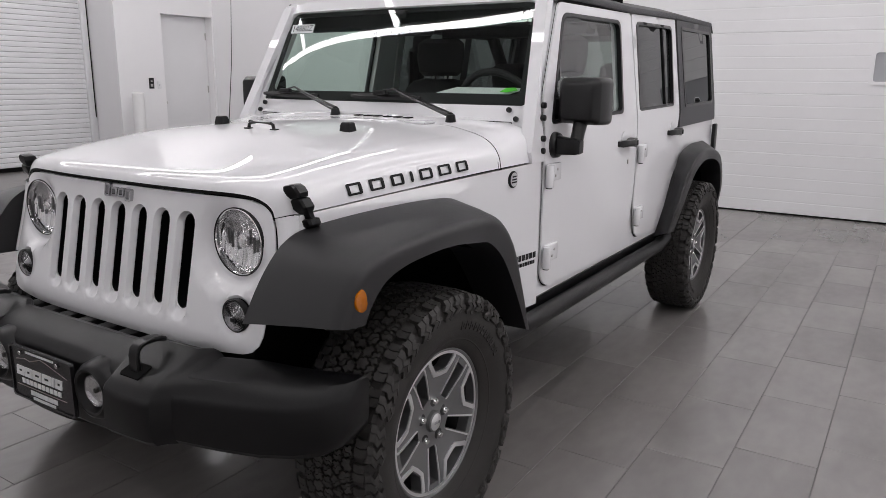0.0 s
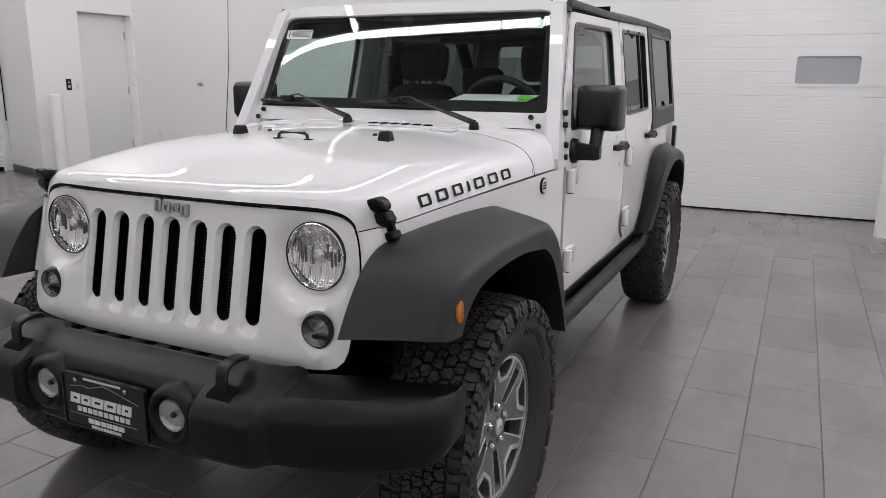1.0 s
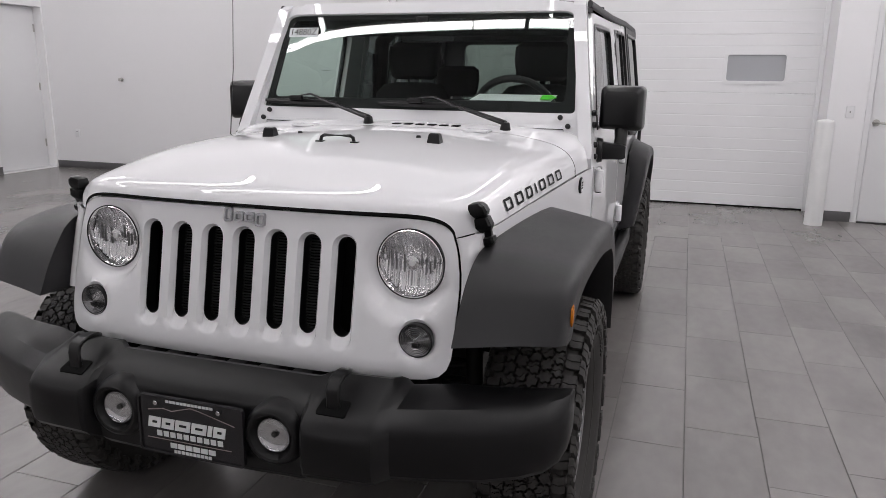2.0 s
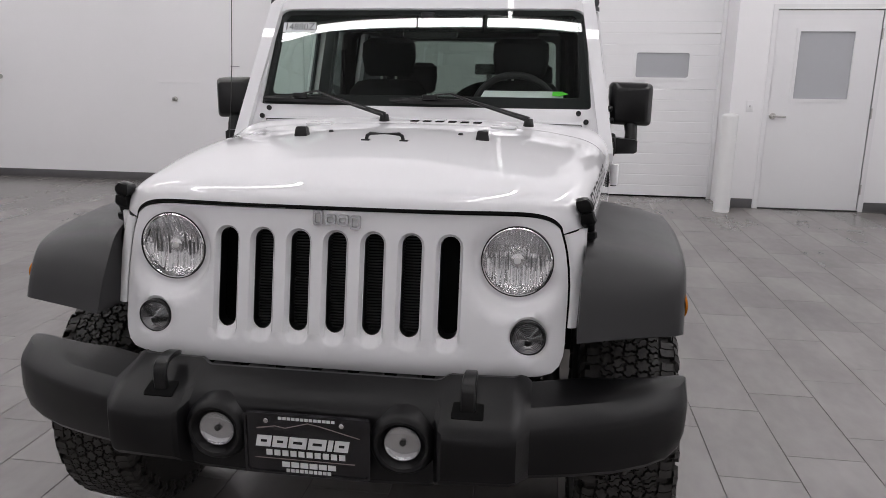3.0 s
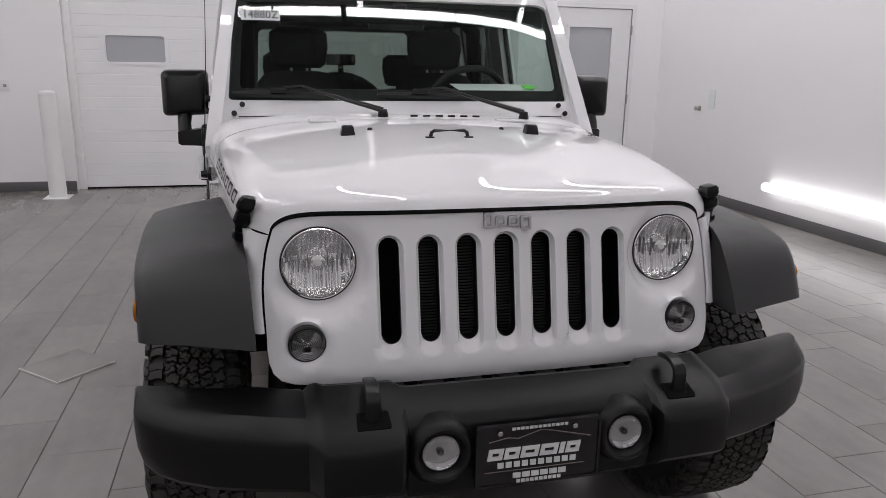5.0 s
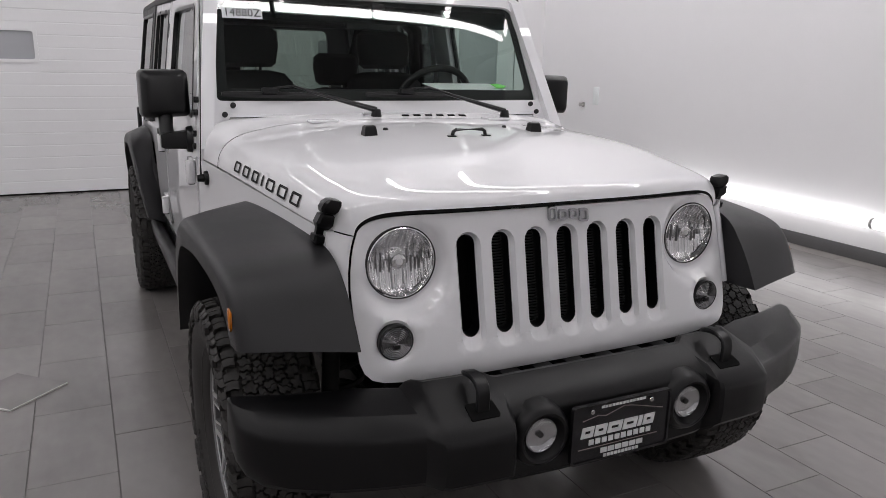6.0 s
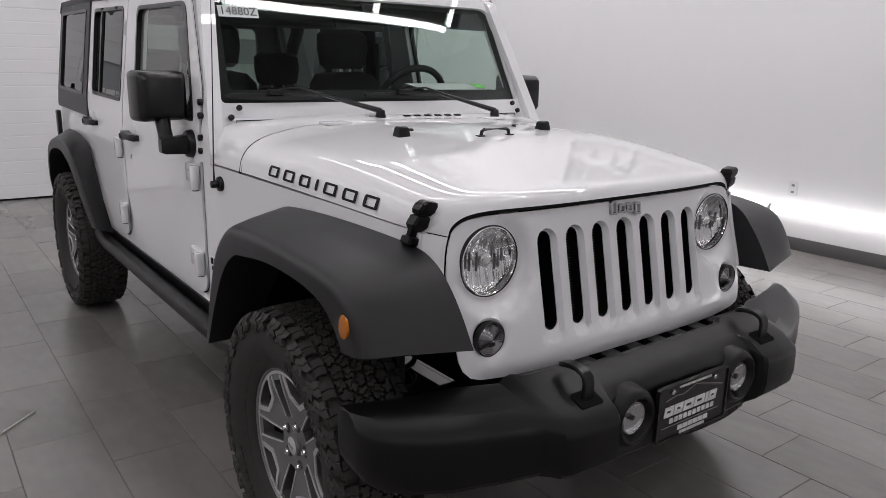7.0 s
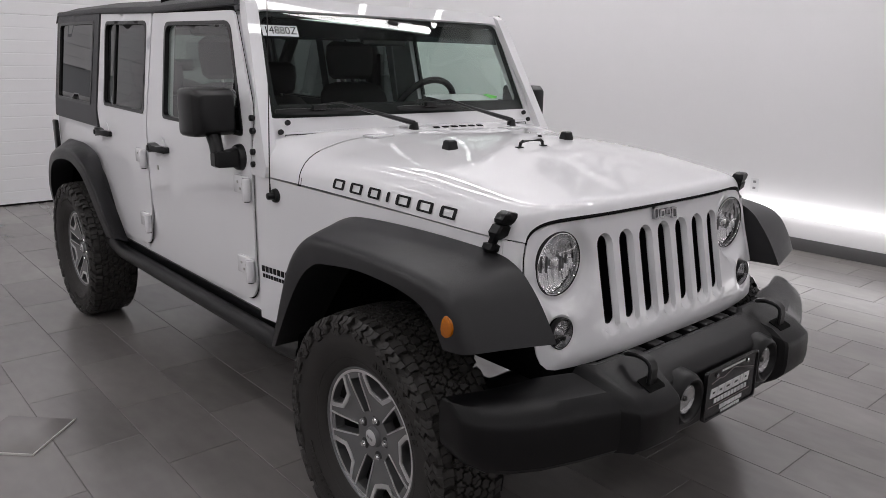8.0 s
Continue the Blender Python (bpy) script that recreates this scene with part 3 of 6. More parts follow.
def top_z(x, y):
    """Height of the bonnet and cowl over (x, y)."""
    front = nose(min(abs(x), 0.58), 1.08) - 0.004
    d = max(0.0, y - front)
    # one long plane that eases off towards the cowl and is lightly crowned across
    crown = (0.115 * x * x - 0.08 * x ** 4) * smoothstep(0, 1.0, d) * (1 - 0.8 * smoothstep(0.45, 0.75, y))
    zt = 1.096 + 0.030 * (1 - math.exp(-d / 0.012)) + 0.168 * d - 0.13 * max(0.0, y + 0.05) ** 2 + 0.1 * max(0.0, y - 0.645) - crown
    zs = seam_z(y) - 0.010 * math.exp(-d / 0.02)
    u = min(1.0, abs(x) / bonnet_half(x, y))
    return zs + (zt - zs) * (max(0.0, 1 - u ** 15)) ** 0.55


def bonnet_rows(y0, y1, n, from_front):
    us = [0.45 * i / 76 + 0.55 * math.sin(math.pi / 2 * (i / 76)) for i in range(-76, 77)]
    rows = []
    for k in range(n + 1):
        t = k / n
        row = []
        for u in us:
            if from_front:
                x_ref = u * 0.58
                f = nose(x_ref, 1.08) - 0.004
                tt = t ** 1.6
                rear = y1 + 0.085 * (1 - smoothstep(0.55, 1.0, abs(u)))
                y = f + (rear - f) * tt
            else:
                front = y0 + 0.085 * (1 - smoothstep(0.55, 1.0, abs(u)))
                y = front + (y1 + 0.05 * u * u - front) * t
            x = u * half(y)
            for _ in range(6):
                x = u * bonnet_half(x, y)
            row.append((x, y, top_z(x, y)))
        rows.append(row)
    return rows


bm = loft(bonnet_rows(0, 0.552, 120, True))
bonnet = part("bonnet", bm, PAINT, car, "white bonnet, lightly crowned and glossy")
bm = loft(bonnet_rows(0.557, 0.772, 10, False))
cowl = part("cowl", bm, PAINT, car)
# dark gap under the bonnet edges
bm = loft([[(p[0] * 0.995, p[1] - 0.002, p[2] - 0.008) for p in bonnet_rows(0, 0.552, 56, True)[k]] for k in (0, 1, 2, 3)])
part("bonnet_seal", bm, DARKGAP, car, "black rubber seal")
rear = bonnet_rows(0.552, 0.6, 4, False)
bm = loft([[(p[0], p[1] - 0.012 + 0.008 * k, p[2] - 0.006) for p in rear[0]] for k in (0, 1, 3)])
part("cowl_seal", bm, DARKGAP, car, "dark gap behind the bonnet")

# grille panel
SLOTS = [-0.297 + 0.099 * k for k in range(7)]
SZ0, SZ1, SW = 0.768, 1.027, 0.0255
HEAD, HEADR, TURN = (0.467, 0.966), 0.0925, (0.503, 0.783)
TOPG = [(u, top_z(u, nose(u, 1.08) - 0.004) - 0.012) for u in [0.572 * math.sin(i / 20 * math.pi / 2) for i in range(-20, 21)]]
side = [(0.577, 1.034), (0.584, 1.012), (0.589, 0.99), (0.595, 0.95), (0.598, 0.91), (0.598, 0.86), (0.596, 0.805), (0.596, 0.77), (0.593, 0.738), (0.584, 0.713), (0.566, 0.695), (0.535, 0.685), (0.47, 0.680), (0.36, 0.677)]
outline = [(x, z) for x, z in TOPG if abs(x) < 0.5725] + side + [(-x, z) for x, z in reversed(side)]


def grille_depth(x, z):
    d = 0.0
    for c in SLOTS:
        if abs(x - c) < 0.06:
            zz = min(max(z, SZ0 - 0.026 + SW), SZ1 - SW)
            r = math.hypot(x - c, z - zz)
            ramp = min(1.0, max(0.0, (z - SZ0 + 0.030) / 0.026))
            d = max(d, 0.015 * smoothstep(SW + 0.0085, SW + 0.001, r) * (ramp if z < SZ0 + 0.02 else 1.0))
    for s in (-1, 1):
        r = math.hypot(x - s * HEAD[0], z - HEAD[1] + 0.006)
        flat = nose(HEAD[0], HEAD[1]) + 0.019
        d += (max(flat - nose(x, z), -0.004)) * smoothstep(0.134, 0.098, r)
        r = math.hypot(x - s * TURN[0], z - TURN[1])
        d = max(d, 0.008 * smoothstep(0.052, 0.043, r))
    e = smoothstep(0.706, 0.676, z) * 0.03
    return d + e * e * 12


holes = [stadium(c, SZ0, SZ1, SW) for c in SLOTS]
rings = [stadium(c, SZ0 - 0.0275, SZ1 + 0.0015, SW + 0.0015) for c in SLOTS] + [stadium(c, SZ0 - 0.031, SZ1 + 0.005, SW + 0.005) for c in SLOTS] + [stadium(c, SZ0 - 0.035, SZ1 + 0.009, SW + 0.009) for c in SLOTS]
for s in (-1, 1):
    holes += [circle(s * HEAD[0], HEAD[1], HEADR, 48), circle(s * TURN[0], TURN[1], 0.043, 32)]
    rings += [circle(s * TURN[0], TURN[1], 0.047, 32), circle(s * TURN[0], TURN[1], 0.0525, 32)]
    for rr in (0.097, 0.105, 0.114, 0.124):
        rings.append(circle(s * HEAD[0], HEAD[1] - 0.004, rr, 48))
bm = sheet(outline, holes, lambda u, v, d: (u, nose(u, v) + grille_depth(u, v) + d, v), 0.02, 0.004, rings, 0.012)
grille = part("grille_panel", bm, PAINT, car, "white front panel with seven upright slots", angle=50)
for c in SLOTS:
    g = loft([[(x, nose(c, z) + (0.017 if k == 0 else 0.06), z) for x, z in dense(stadium(c, SZ0, SZ1, SW + 0.0003), 0.02)] for k in (0, 1)], closed=True)
    part("slot_liner", g, BLACKPLASTIC, grille)
# radiator behind the slots
bm = box(-0.36, 0.36, -0.325, -0.30, 0.70, 1.05)
part("radiator", bm, DARKGAP, car, "black radiator core", smooth=False)
for c in SLOTS[1:-1]:
    bm = None
    for i in range(34):
        z = SZ0 + 0.004 + i * 0.0076
        bm = box(c - 0.03, c + 0.03, nose(c, z) + 0.050, nose(c, z) + 0.056, z, z + 0.0032, bm=bm)
    part("grille_mesh", bm, DARKSTEEL, grille, "fine dark cooling fins", smooth=False)

# emblem above the slots: plain raised blocks
em = None
for i, (w, h, dz) in enumerate(((0.025, 0.038, 0.004), (0.028, 0.026, 0.0), (0.028, 0.026, 0.0), (0.028, 0.035, -0.005))):
    x = -0.047 + i * 0.0330
    zc = 1.062 + dz
    em = sheet(rounded([(x - w / 2, zc - h / 2), (x + w / 2, zc - h / 2), (x + w / 2, zc + h / 2), (x - w / 2, zc + h / 2)], 0.007, 3),
               [rounded([(x - w / 2 + 0.0055, zc - h / 2 + 0.006), (x + w / 2 - 0.0055, zc - h / 2 + 0.006), (x + w / 2 - 0.0055, zc + h / 2 - 0.006), (x - w / 2 + 0.0055, zc + h / 2 - 0.006)], 0.004, 3)],
               lambda u, v, d: (u, nose(u, v) - 0.010 + d, v), 0.02, 0.012, bm=em)
part("emblem", em, EMBLEM, grille, "small silver maker's emblem, plain raised blocks")

# lamps
for s in (-1, 1):
    hx, hz = s * HEAD[0], HEAD[1]
    hy = nose(HEAD[0], hz) + 0.03
    lamp = part("headlight", lathe([(0.0935, 0.03), (0.0935, -0.010), (0.0925, -0.014), (0.0905, -0.013), (0.0895, 0.0)], 48, m=Matrix.Translation((hx, hy, hz)) @ pose(0, 0, 0, 0, 0, 90)), BLACKPLASTIC, car, "round headlight with a faceted reflector and black bezel")
    ring = lathe([(0.0903, -0.006), (0.0895, -0.0125), (0.087, -0.0135), (0.0848, -0.0105), (0.0845, 0.004)], 48, m=Matrix.Translation((hx, hy, hz)) @ pose(0, 0, 0, 0, 0, 90))
    part("chrome_ring", ring, CHROME, lamp)
    rng = random.Random(5)

    def bowl(u, v, d):
        r = math.hypot(u - hx, v - hz)
        wave = abs(math.sin((u - hx) * math.pi / 0.0105 + (0.6 if v > hz else 0)))
        step = 0.004 * math.sin((v - hz) * 60) + (0.003 if abs(u - hx) > 0.045 else 0)
        return (u, hy + 0.034 - 0.030 * (r / 0.086) ** 2 + (0.0042 * wave + step) * smoothstep(0.02, 0.03, r), v)
    bm = sheet(circle(hx, hz, 0.0865, 48), [], bowl, 0.0031)
    part("reflector", bm, REFLECTOR, lamp, "silver faceted reflector", angle=10)
    bm = None
    for k in (-5, -4, -2, 2, 3, 4, 5):
        xx = k * 0.0118
        hh = math.sqrt(max(0, 0.074 ** 2 - xx ** 2))
        lo = -hh * rng.uniform(0.1, 0.5)
        bm = box(hx + xx - 0.0011, hx + xx + 0.0011, hy + 0.008, hy + 0.016, hz + lo, hz + lo + rng.uniform(0.03, 0.05), bm=bm)
    part("reflector_rib", bm, GUNMETAL, lamp, smooth=False)
    bm = cyl((hx, hy + 0.04, hz), (hx, hy + 0.002, hz), 0.022, 0.019, n=24, bevel=0.003)
    part("bulb_shield", bm, REFLECTOR, lamp)
    part("bulb_cap", cyl((hx, hy + 0.002, hz), (hx, hy - 0.003, hz), 0.009, n=16, bevel=0.002), PLATEWHITE, lamp)
    rows = [[(hx + r * math.cos(a * math.tau / 40), hy - 0.012 - 0.012 * (1 - (r / 0.09) ** 2), hz + r * math.sin(a * math.tau / 40)) for a in range(40)] for r in (0.001, 0.03, 0.06, 0.078, 0.0855)]
    lens = part("lens", loft(rows, closed=True), CLEARLENS, lamp, "clear glass lens")
    lens.visible_shadow = False
    tx, tz = s * TURN[0], TURN[1]
    ty = nose(TURN[0], tz)
    rows = [[(tx + r * math.cos(a * math.tau / 32), ty - 0.002 - 0.008 * (1 - (r / 0.045) ** 2) + (0.0016 if k % 2 else 0), tz + r * math.sin(a * math.tau / 32)) for a in range(32)] for k, r in enumerate([0.001] + [0.0023 * i for i in range(1, 19)])]
    tl = part("turn_signal", loft(rows, closed=True), LAMPGREY, car, "round smoked front turn signal with ringed lens", smooth=False)
    part("bezel", lathe([(0.0455, 0.012), (0.0455, -0.003), (0.0425, -0.005), (0.0415, 0.004)], 32, m=Matrix.Translation((tx, ty, tz)) @ pose(0, 0, 0, 0, 0, 90)), BLACKPLASTIC, tl)
    part("bulb", box(tx - 0.008, tx + 0.008, ty - 0.0115, ty - 0.007, tz - 0.016, tz - 0.004, 0.002), BLACKPLASTIC, tl)

# fender side strips and front wings
for s in (-1, 1):
    wing = [(-0.325, 1.0470), (0.0, 1.0655), (0.55, 1.086), (0.815, 1.096), (0.815, 0.545), (0.48, 0.545), (0.44, 0.72), (0.30, 0.92), (0.1, 0.975), (-0.20, 0.97), (-0.28, 0.90), (-0.325, 0.808)]
    bm = sheet(wing, [], lambda u, v, d: (s * (half(u) - d), u, v), 0.06, 0.02)
    w = part("front_wing", bm, PAINT, car)
    # strip that turns in beside the grille
    gx = [(1.036, 0.5785), (1.025, 0.582), (1.012, 0.586), (0.99, 0.591), (0.95, 0.597), (0.91, 0.600), (0.86, 0.600), (0.807, 0.597)]
    strip = ((0.003, 0.012), (0.0035, 0.003), (0.006, 0.001), (0.012, 0.0005), (0.020, 0.003), (0.031, 0.009), (0.041, 0.022))
    rows = []
    for z, x in gx:
        lift = 0.010 if z > 1.03 else 0.006 if z > 1.02 else 0.0
        row = [(s * (x + a), nose(x, z) + b, z + lift * a / 0.041) for a, b in strip]
        rows.append(row + [(s * half(-0.32), -0.32, z + lift)])
    bm = loft(rows)
    part("wing_edge", bm, PAINT, w)

# windshield frame and glass
WB, WT = (0.784, 1.236), (1.011, 1.722)
WL = math.hypot(WT[0] - WB[0], WT[1] - WB[1])


def screen(x, s, d=0.0):
    """A point of the windshield plane: s metres up the slope."""
    ny, nz = -(WT[1] - WB[1]) / WL, (WT[0] - WB[0]) / WL
    t = s / WL
    bow = 0.015 * (x / 0.7) ** 2 + 0.012 * abs(x / 0.7) ** 5
    return (x, WB[0] + (WT[0] - WB[0]) * t + bow - d * ny, WB[1] + (WT[1] - WB[1]) * t - d * nz)


outer = rounded([(-0.757, -0.05), (-0.69, -0.045), (-0.62, 0.0), (0.62, 0.0), (0.69, -0.045), (0.757, -0.05), (0.757, 0.0), (0.687, WL + 0.012), (-0.687, WL + 0.012), (-0.757, 0.0)], [0.01, 0.02, 0.02, 0.02, 0.02, 0.01, 0.01, 0.095, 0.095, 0.01])
pane = rounded([(-0.692, 0.066), (0.692, 0.066), (0.655, WL - 0.030), (-0.655, WL - 0.030)], [0.02, 0.02, 0.06, 0.06])
bm = sheet(outer, [pane], lambda u, v, d: screen(u, v, d - 0.0), 0.08, 0.045)
frame_ob = part("windshield_frame", bm, PAINT, car)
bm = sheet(pane, [], lambda u, v, d: screen(u, v, 0.012), 0.07)
ws = part("windshield", bm, WINDSHIELD, car, "clear windshield reflecting the ceiling lights")
ws.visible_shadow = False
inner = rounded([(-0.650, 0.118), (0.650, 0.118), (0.622, WL - 0.050), (-0.622, WL - 0.050)], [0.03, 0.03, 0.04, 0.04])
bm = sheet([(u * 0.999, v) for u, v in pane], [inner], lambda u, v, d: screen(u, v, 0.016), 0.07)
part("black_border", bm, DECAL, ws, "black printed glass border")
bm = sheet([(-0.628, WL - 0.13), (0.628, WL - 0.13), (0.628, WL - 0.051), (-0.628, WL - 0.051)], [], lambda u, v, d: screen(u, v, 0.02), 0.1)
part("shade_band", bm, glass("shade_band_tint", (0.05, 0.06, 0.07)), ws, "dark tinted top band").visible_shadow = False
# stock sticker
bm = sheet([(-0.633, 0.402), (-0.484, 0.402), (-0.484, 0.446), (-0.633, 0.446)], [], lambda u, v, d: screen(u, v, 0.009), 0.1)
st = part("stock_sticker", bm, PAPER, ws, "white paper sticker with written stock number")
part("lettering", text_mesh("14880Z", 0.044, lambda u, v, w: screen(-0.5585 + u, 0.424 + v, 0.0075)), DECAL, st, smooth=False)
# hinge panel below the screen
bm = loft([[(x, 0.774 + 0.030 * (x / 0.665) ** 2 + a, z) for x in [0.665 * k / 8 for k in range(-8, 9)]] for a, z in ((0.004, 1.17), (0.0, 1.175), (0.0, 1.240), (0.004, 1.247), (0.02, 1.248))])
part("lower_panel", bm, PAINT, frame_ob)
for pts in ([(-0.655, 1.178), (-0.655, 1.236), (-0.17, 1.240)], [(0.13, 1.240), (0.655, 1.236), (0.655, 1.178)]):
    fine = []
    for (xa, za), (xb, zb) in zip(pts, pts[1:]):
        fine += [(xa + (xb - xa) * k / 8, za + (zb - za) * k / 8) for k in range(9)]
    part("panel_gap", tube([(x, 0.773 + 0.030 * (x / 0.665) ** 2, z) for i, (x, z) in enumerate(fine) if i != 9], 0.0016, 6), DARKGAP, frame_ob, "thin dark panel gap")
for s in (-1, 1):
    for x, y, z in ((0.641, 0.812, 1.279), (0.672, 0.810, 1.246)):
        part("bolt", cyl((s * x, y - 0.0, z), (s * x, y - 0.014, z + 0.004), 0.0105, n=14, bevel=0.003), BLACKPLASTIC, frame_ob, "black bolt")
    for y, z, x in ((0.845, 1.30, 0.768), (0.832, 1.255, 0.774), (0.82, 1.18, 0.782), (0.817, 1.135, 0.783)):
        part("bolt", cyl((s * (x - 0.012), y, z), (s * (x + 0.006), y, z), 0.0115, n=14, bevel=0.003), BLACKPLASTIC, frame_ob, "black bolt")
    # pillar side
    side_poly = [(0.735, 1.095), (0.836, 1.095), (0.836, 1.30), (0.858, 1.38), (1.045, 1.69), (1.05, 1.735), (1.005, 1.715), (0.785, 1.262), (0.725, 1.135)]
    bm = sheet(side_poly, [], lambda u, v, d: (s * (0.779 - 0.158 * max(0, v - 1.15) - d), u, v), 0.06, 0.05)
    part("pillar", bm, PAINT, frame_ob)
# cowl hinges and vents
for s in (-1, 1):
    part("bonnet_hinge", box(s * 0.36 - 0.05, s * 0.36 + 0.05, 0.585, 0.655, top_z(0.36, 0.62) - 0.002, top_z(0.36, 0.62) + 0.008, 0.004), PAINT, cowl)
part("cowl_strip", box(-0.16, 0.12, 0.735, 0.756, 1.243, 1.254, 0.003), PAINT, cowl)
for i in range(6):
    x = 0.0 + i * 0.05
    bm = sheet(rounded([(x - 0.017, 0.690), (x + 0.012, 0.690), (x + 0.018, 0.715), (x - 0.011, 0.715)], 0.004), [], lambda u, v, d: (u, v, top_z(u, v) + 0.0035 - d), 0.02, 0.006)
    part("cowl_vent", bm, DARKGAP, cowl, "black vent slot")

# wipers
for bx, tip, tip2 in ((-0.122, (-0.675, 0.088), (-0.315, 0.082)), (0.449, (-0.125, 0.088), (0.235, 0.082))):
    z0 = top_z(bx, 0.70)
    mid = ((tip[0] + tip2[0]) / 2 - 0.01, 0.095)
    m3 = Vector(screen(mid[0], mid[1], -0.035))
    base = Vector((bx, 0.70, z0 + 0.012))
    w = part("wiper_arm", cyl((bx, 0.70, z0 - 0.004), (bx, 0.70, z0 + 0.028), 0.022, 0.016, n=16, bevel=0.004), BLACKPLASTIC, car, "black wiper arm with its blade at rest")
    bend = base.lerp(m3, 0.78) + Vector((0, -0.004, 0.034))
    arm = [base + Vector((0, 0, 0.012)), base.lerp(bend, 0.35) + Vector((0, 0, 0.006)), base.lerp(bend, 0.7), bend, m3 + Vector((0.02, 0, 0.008)), m3]
    part("arm", tube(arm, [0.016, 0.013, 0.009, 0.006, 0.005, 0.005], 8, flat=0.7), BLACKPLASTIC, w)
    pts = [screen(tip[0] + (tip2[0] - tip[0]) * i / 8, tip[1] + (tip2[1] - tip[1]) * i / 8, -0.012) for i in range(9)]
    part("blade", tube(pts, [0.006, 0.010, 0.011, 0.011, 0.012, 0.011, 0.011, 0.010, 0.006], 6, flat=1.2), BLACKPLASTIC, w)
    part("blade_clip", box(m3.x - 0.03, m3.x + 0.03, m3.y - 0.012, m3.y + 0.012, m3.z - 0.012, m3.z + 0.008, 0.005), BLACKPLASTIC, w)

# bonnet fittings
for s in (-1, 1):
    x, y = s * 0.313, 0.262
    z = top_z(x, y)
    part("rubber_stop", loft([[(x + a * sx, y + b * sy, z + h) for sx, sy in ((-1, -1), (0, -1.15), (1, -1), (1, 1), (0, 1.1), (-1, 1))] for a, b, h in ((0.022, 0.018, -0.004), (0.022, 0.018, 0.004), (0.018, 0.014, 0.027), (0.014, 0.010, 0.031))], closed=True, cap=True), BLACKPLASTIC, bonnet, "black rubber stop")
    z = top_z(s * 0.23, 0.30)
    part("washer_nozzle", cyl((s * 0.23, 0.33, z - 0.002), (s * 0.23, 0.33, z + 0.010), 0.011, 0.007, n=10, bevel=0.002), BLACKPLASTIC, bonnet)
    # latch: a path down the bonnet corner, with the outward way at each point
    path = []
    for y, z, inn in ((-0.330, 1.132, 0.024), (-0.325, 1.114, 0.015), (-0.317, 1.090, 0.007), (-0.308, 1.062, 0.002), (-0.297, 1.036, 0.0), (-0.288, 1.006, 0.0)):
        path.append(((half(y) - inn, y, z), (0.97, 0, 0.24)))

    def on(t, w, h):
        """A point of the latch: along it, across it, and off the paint."""
        k = min(int(t), 4)
        f = t - k
        p = Vector(path[k][0]).lerp(Vector(path[k + 1][0]), f)
        n = Vector(path[k][1]).lerp(Vector(path[k + 1][1]), f).normalized()
        q = p + n * h + Vector((0, w, 0))
        return (s * q.x, q.y, q.z)

    def piece(rows):
        return loft([[on(t, a * w, h * b) for a, b in ((-1, -0.7), (-1, 0.75), (-0.72, 1), (0.72, 1), (1, 0.75), (1, -0.7))] for t, w, h in rows], closed=True, cap=True)
    lt = part("bonnet_latch", piece(((0.3, 0.014, 0.010), (0.42, 0.019, 0.018), (0.9, 0.022, 0.024), (1.5, 0.021, 0.025), (1.9, 0.018, 0.019), (1.98, 0.013, 0.011))), BLACKPLASTIC, car, "black rubber bonnet latch")
    part("strap", piece(((1.92, 0.015, 0.013), (2.1, 0.021, 0.020), (2.9, 0.021, 0.024), (3.2, 0.016, 0.020), (3.4, 0.011, 0.017), (4.1, 0.010, 0.016))), BLACKPLASTIC, lt)
    part("catch", piece(((4.0, 0.015, 0.015), (4.1, 0.023, 0.021), (4.6, 0.023, 0.023), (4.85, 0.017, 0.016))), BLACKPLASTIC, lt)
z = top_z(0, 0.16)
lp = [(-0.062, 0.165, z), (-0.058, 0.165, z + 0.016), (-0.048, 0.165, z + 0.022), (0.048, 0.165, z + 0.022), (0.058, 0.165, z + 0.016), (0.062, 0.165, z)]
bm = tube(lp, 0.0062, 10)
for s in (-1, 1):
    box(s * 0.064 - 0.014, s * 0.064 + 0.014, 0.155, 0.175, z - 0.003, z + 0.004, 0.002, bm=bm)
part("bonnet_loop", bm, BLACKPLASTIC, bonnet, "black wire loop handle")

# model name on the bonnet sides: plain black blocks
for s in (-1, 1):
    first, last = -0.160, 0.372
    widths = [0.056, 0.058, 0.054, 0.013, 0.060, 0.062, 0.060]
    if s < 0:
        widths = widths[::-1]
    gap = (last - first - sum(widths)) / 6
    y = first
    for wd in widths:
        def lay(u, v, d, s=s):
            seam = seam_z(u)
            zz = seam + 0.0155 + v
            lo, hi = 0.5, half(u)
            for _ in range(18):
                mid_x = (lo + hi) / 2
                if top_z(mid_x, u) > zz:
                    lo = mid_x
                else:
                    hi = mid_x
            return (s * (lo + 0.0022), u, zz + 0.001)
        hh = 0.032
        hole = []
        if wd > 0.03:
            hole = [[(y + 0.0125, 0.0062), (y + wd - 0.0125, 0.0062), (y + wd - 0.0125, hh - 0.0062), (y + 0.0125, hh - 0.0062)]]
        part("side_decal", sheet(rounded([(y, 0), (y + wd, 0), (y + wd, hh), (y, hh)], 0.006, 2), hole, lay, 0.02), DECAL, bonnet, "black decal block")
        y += wd + gap

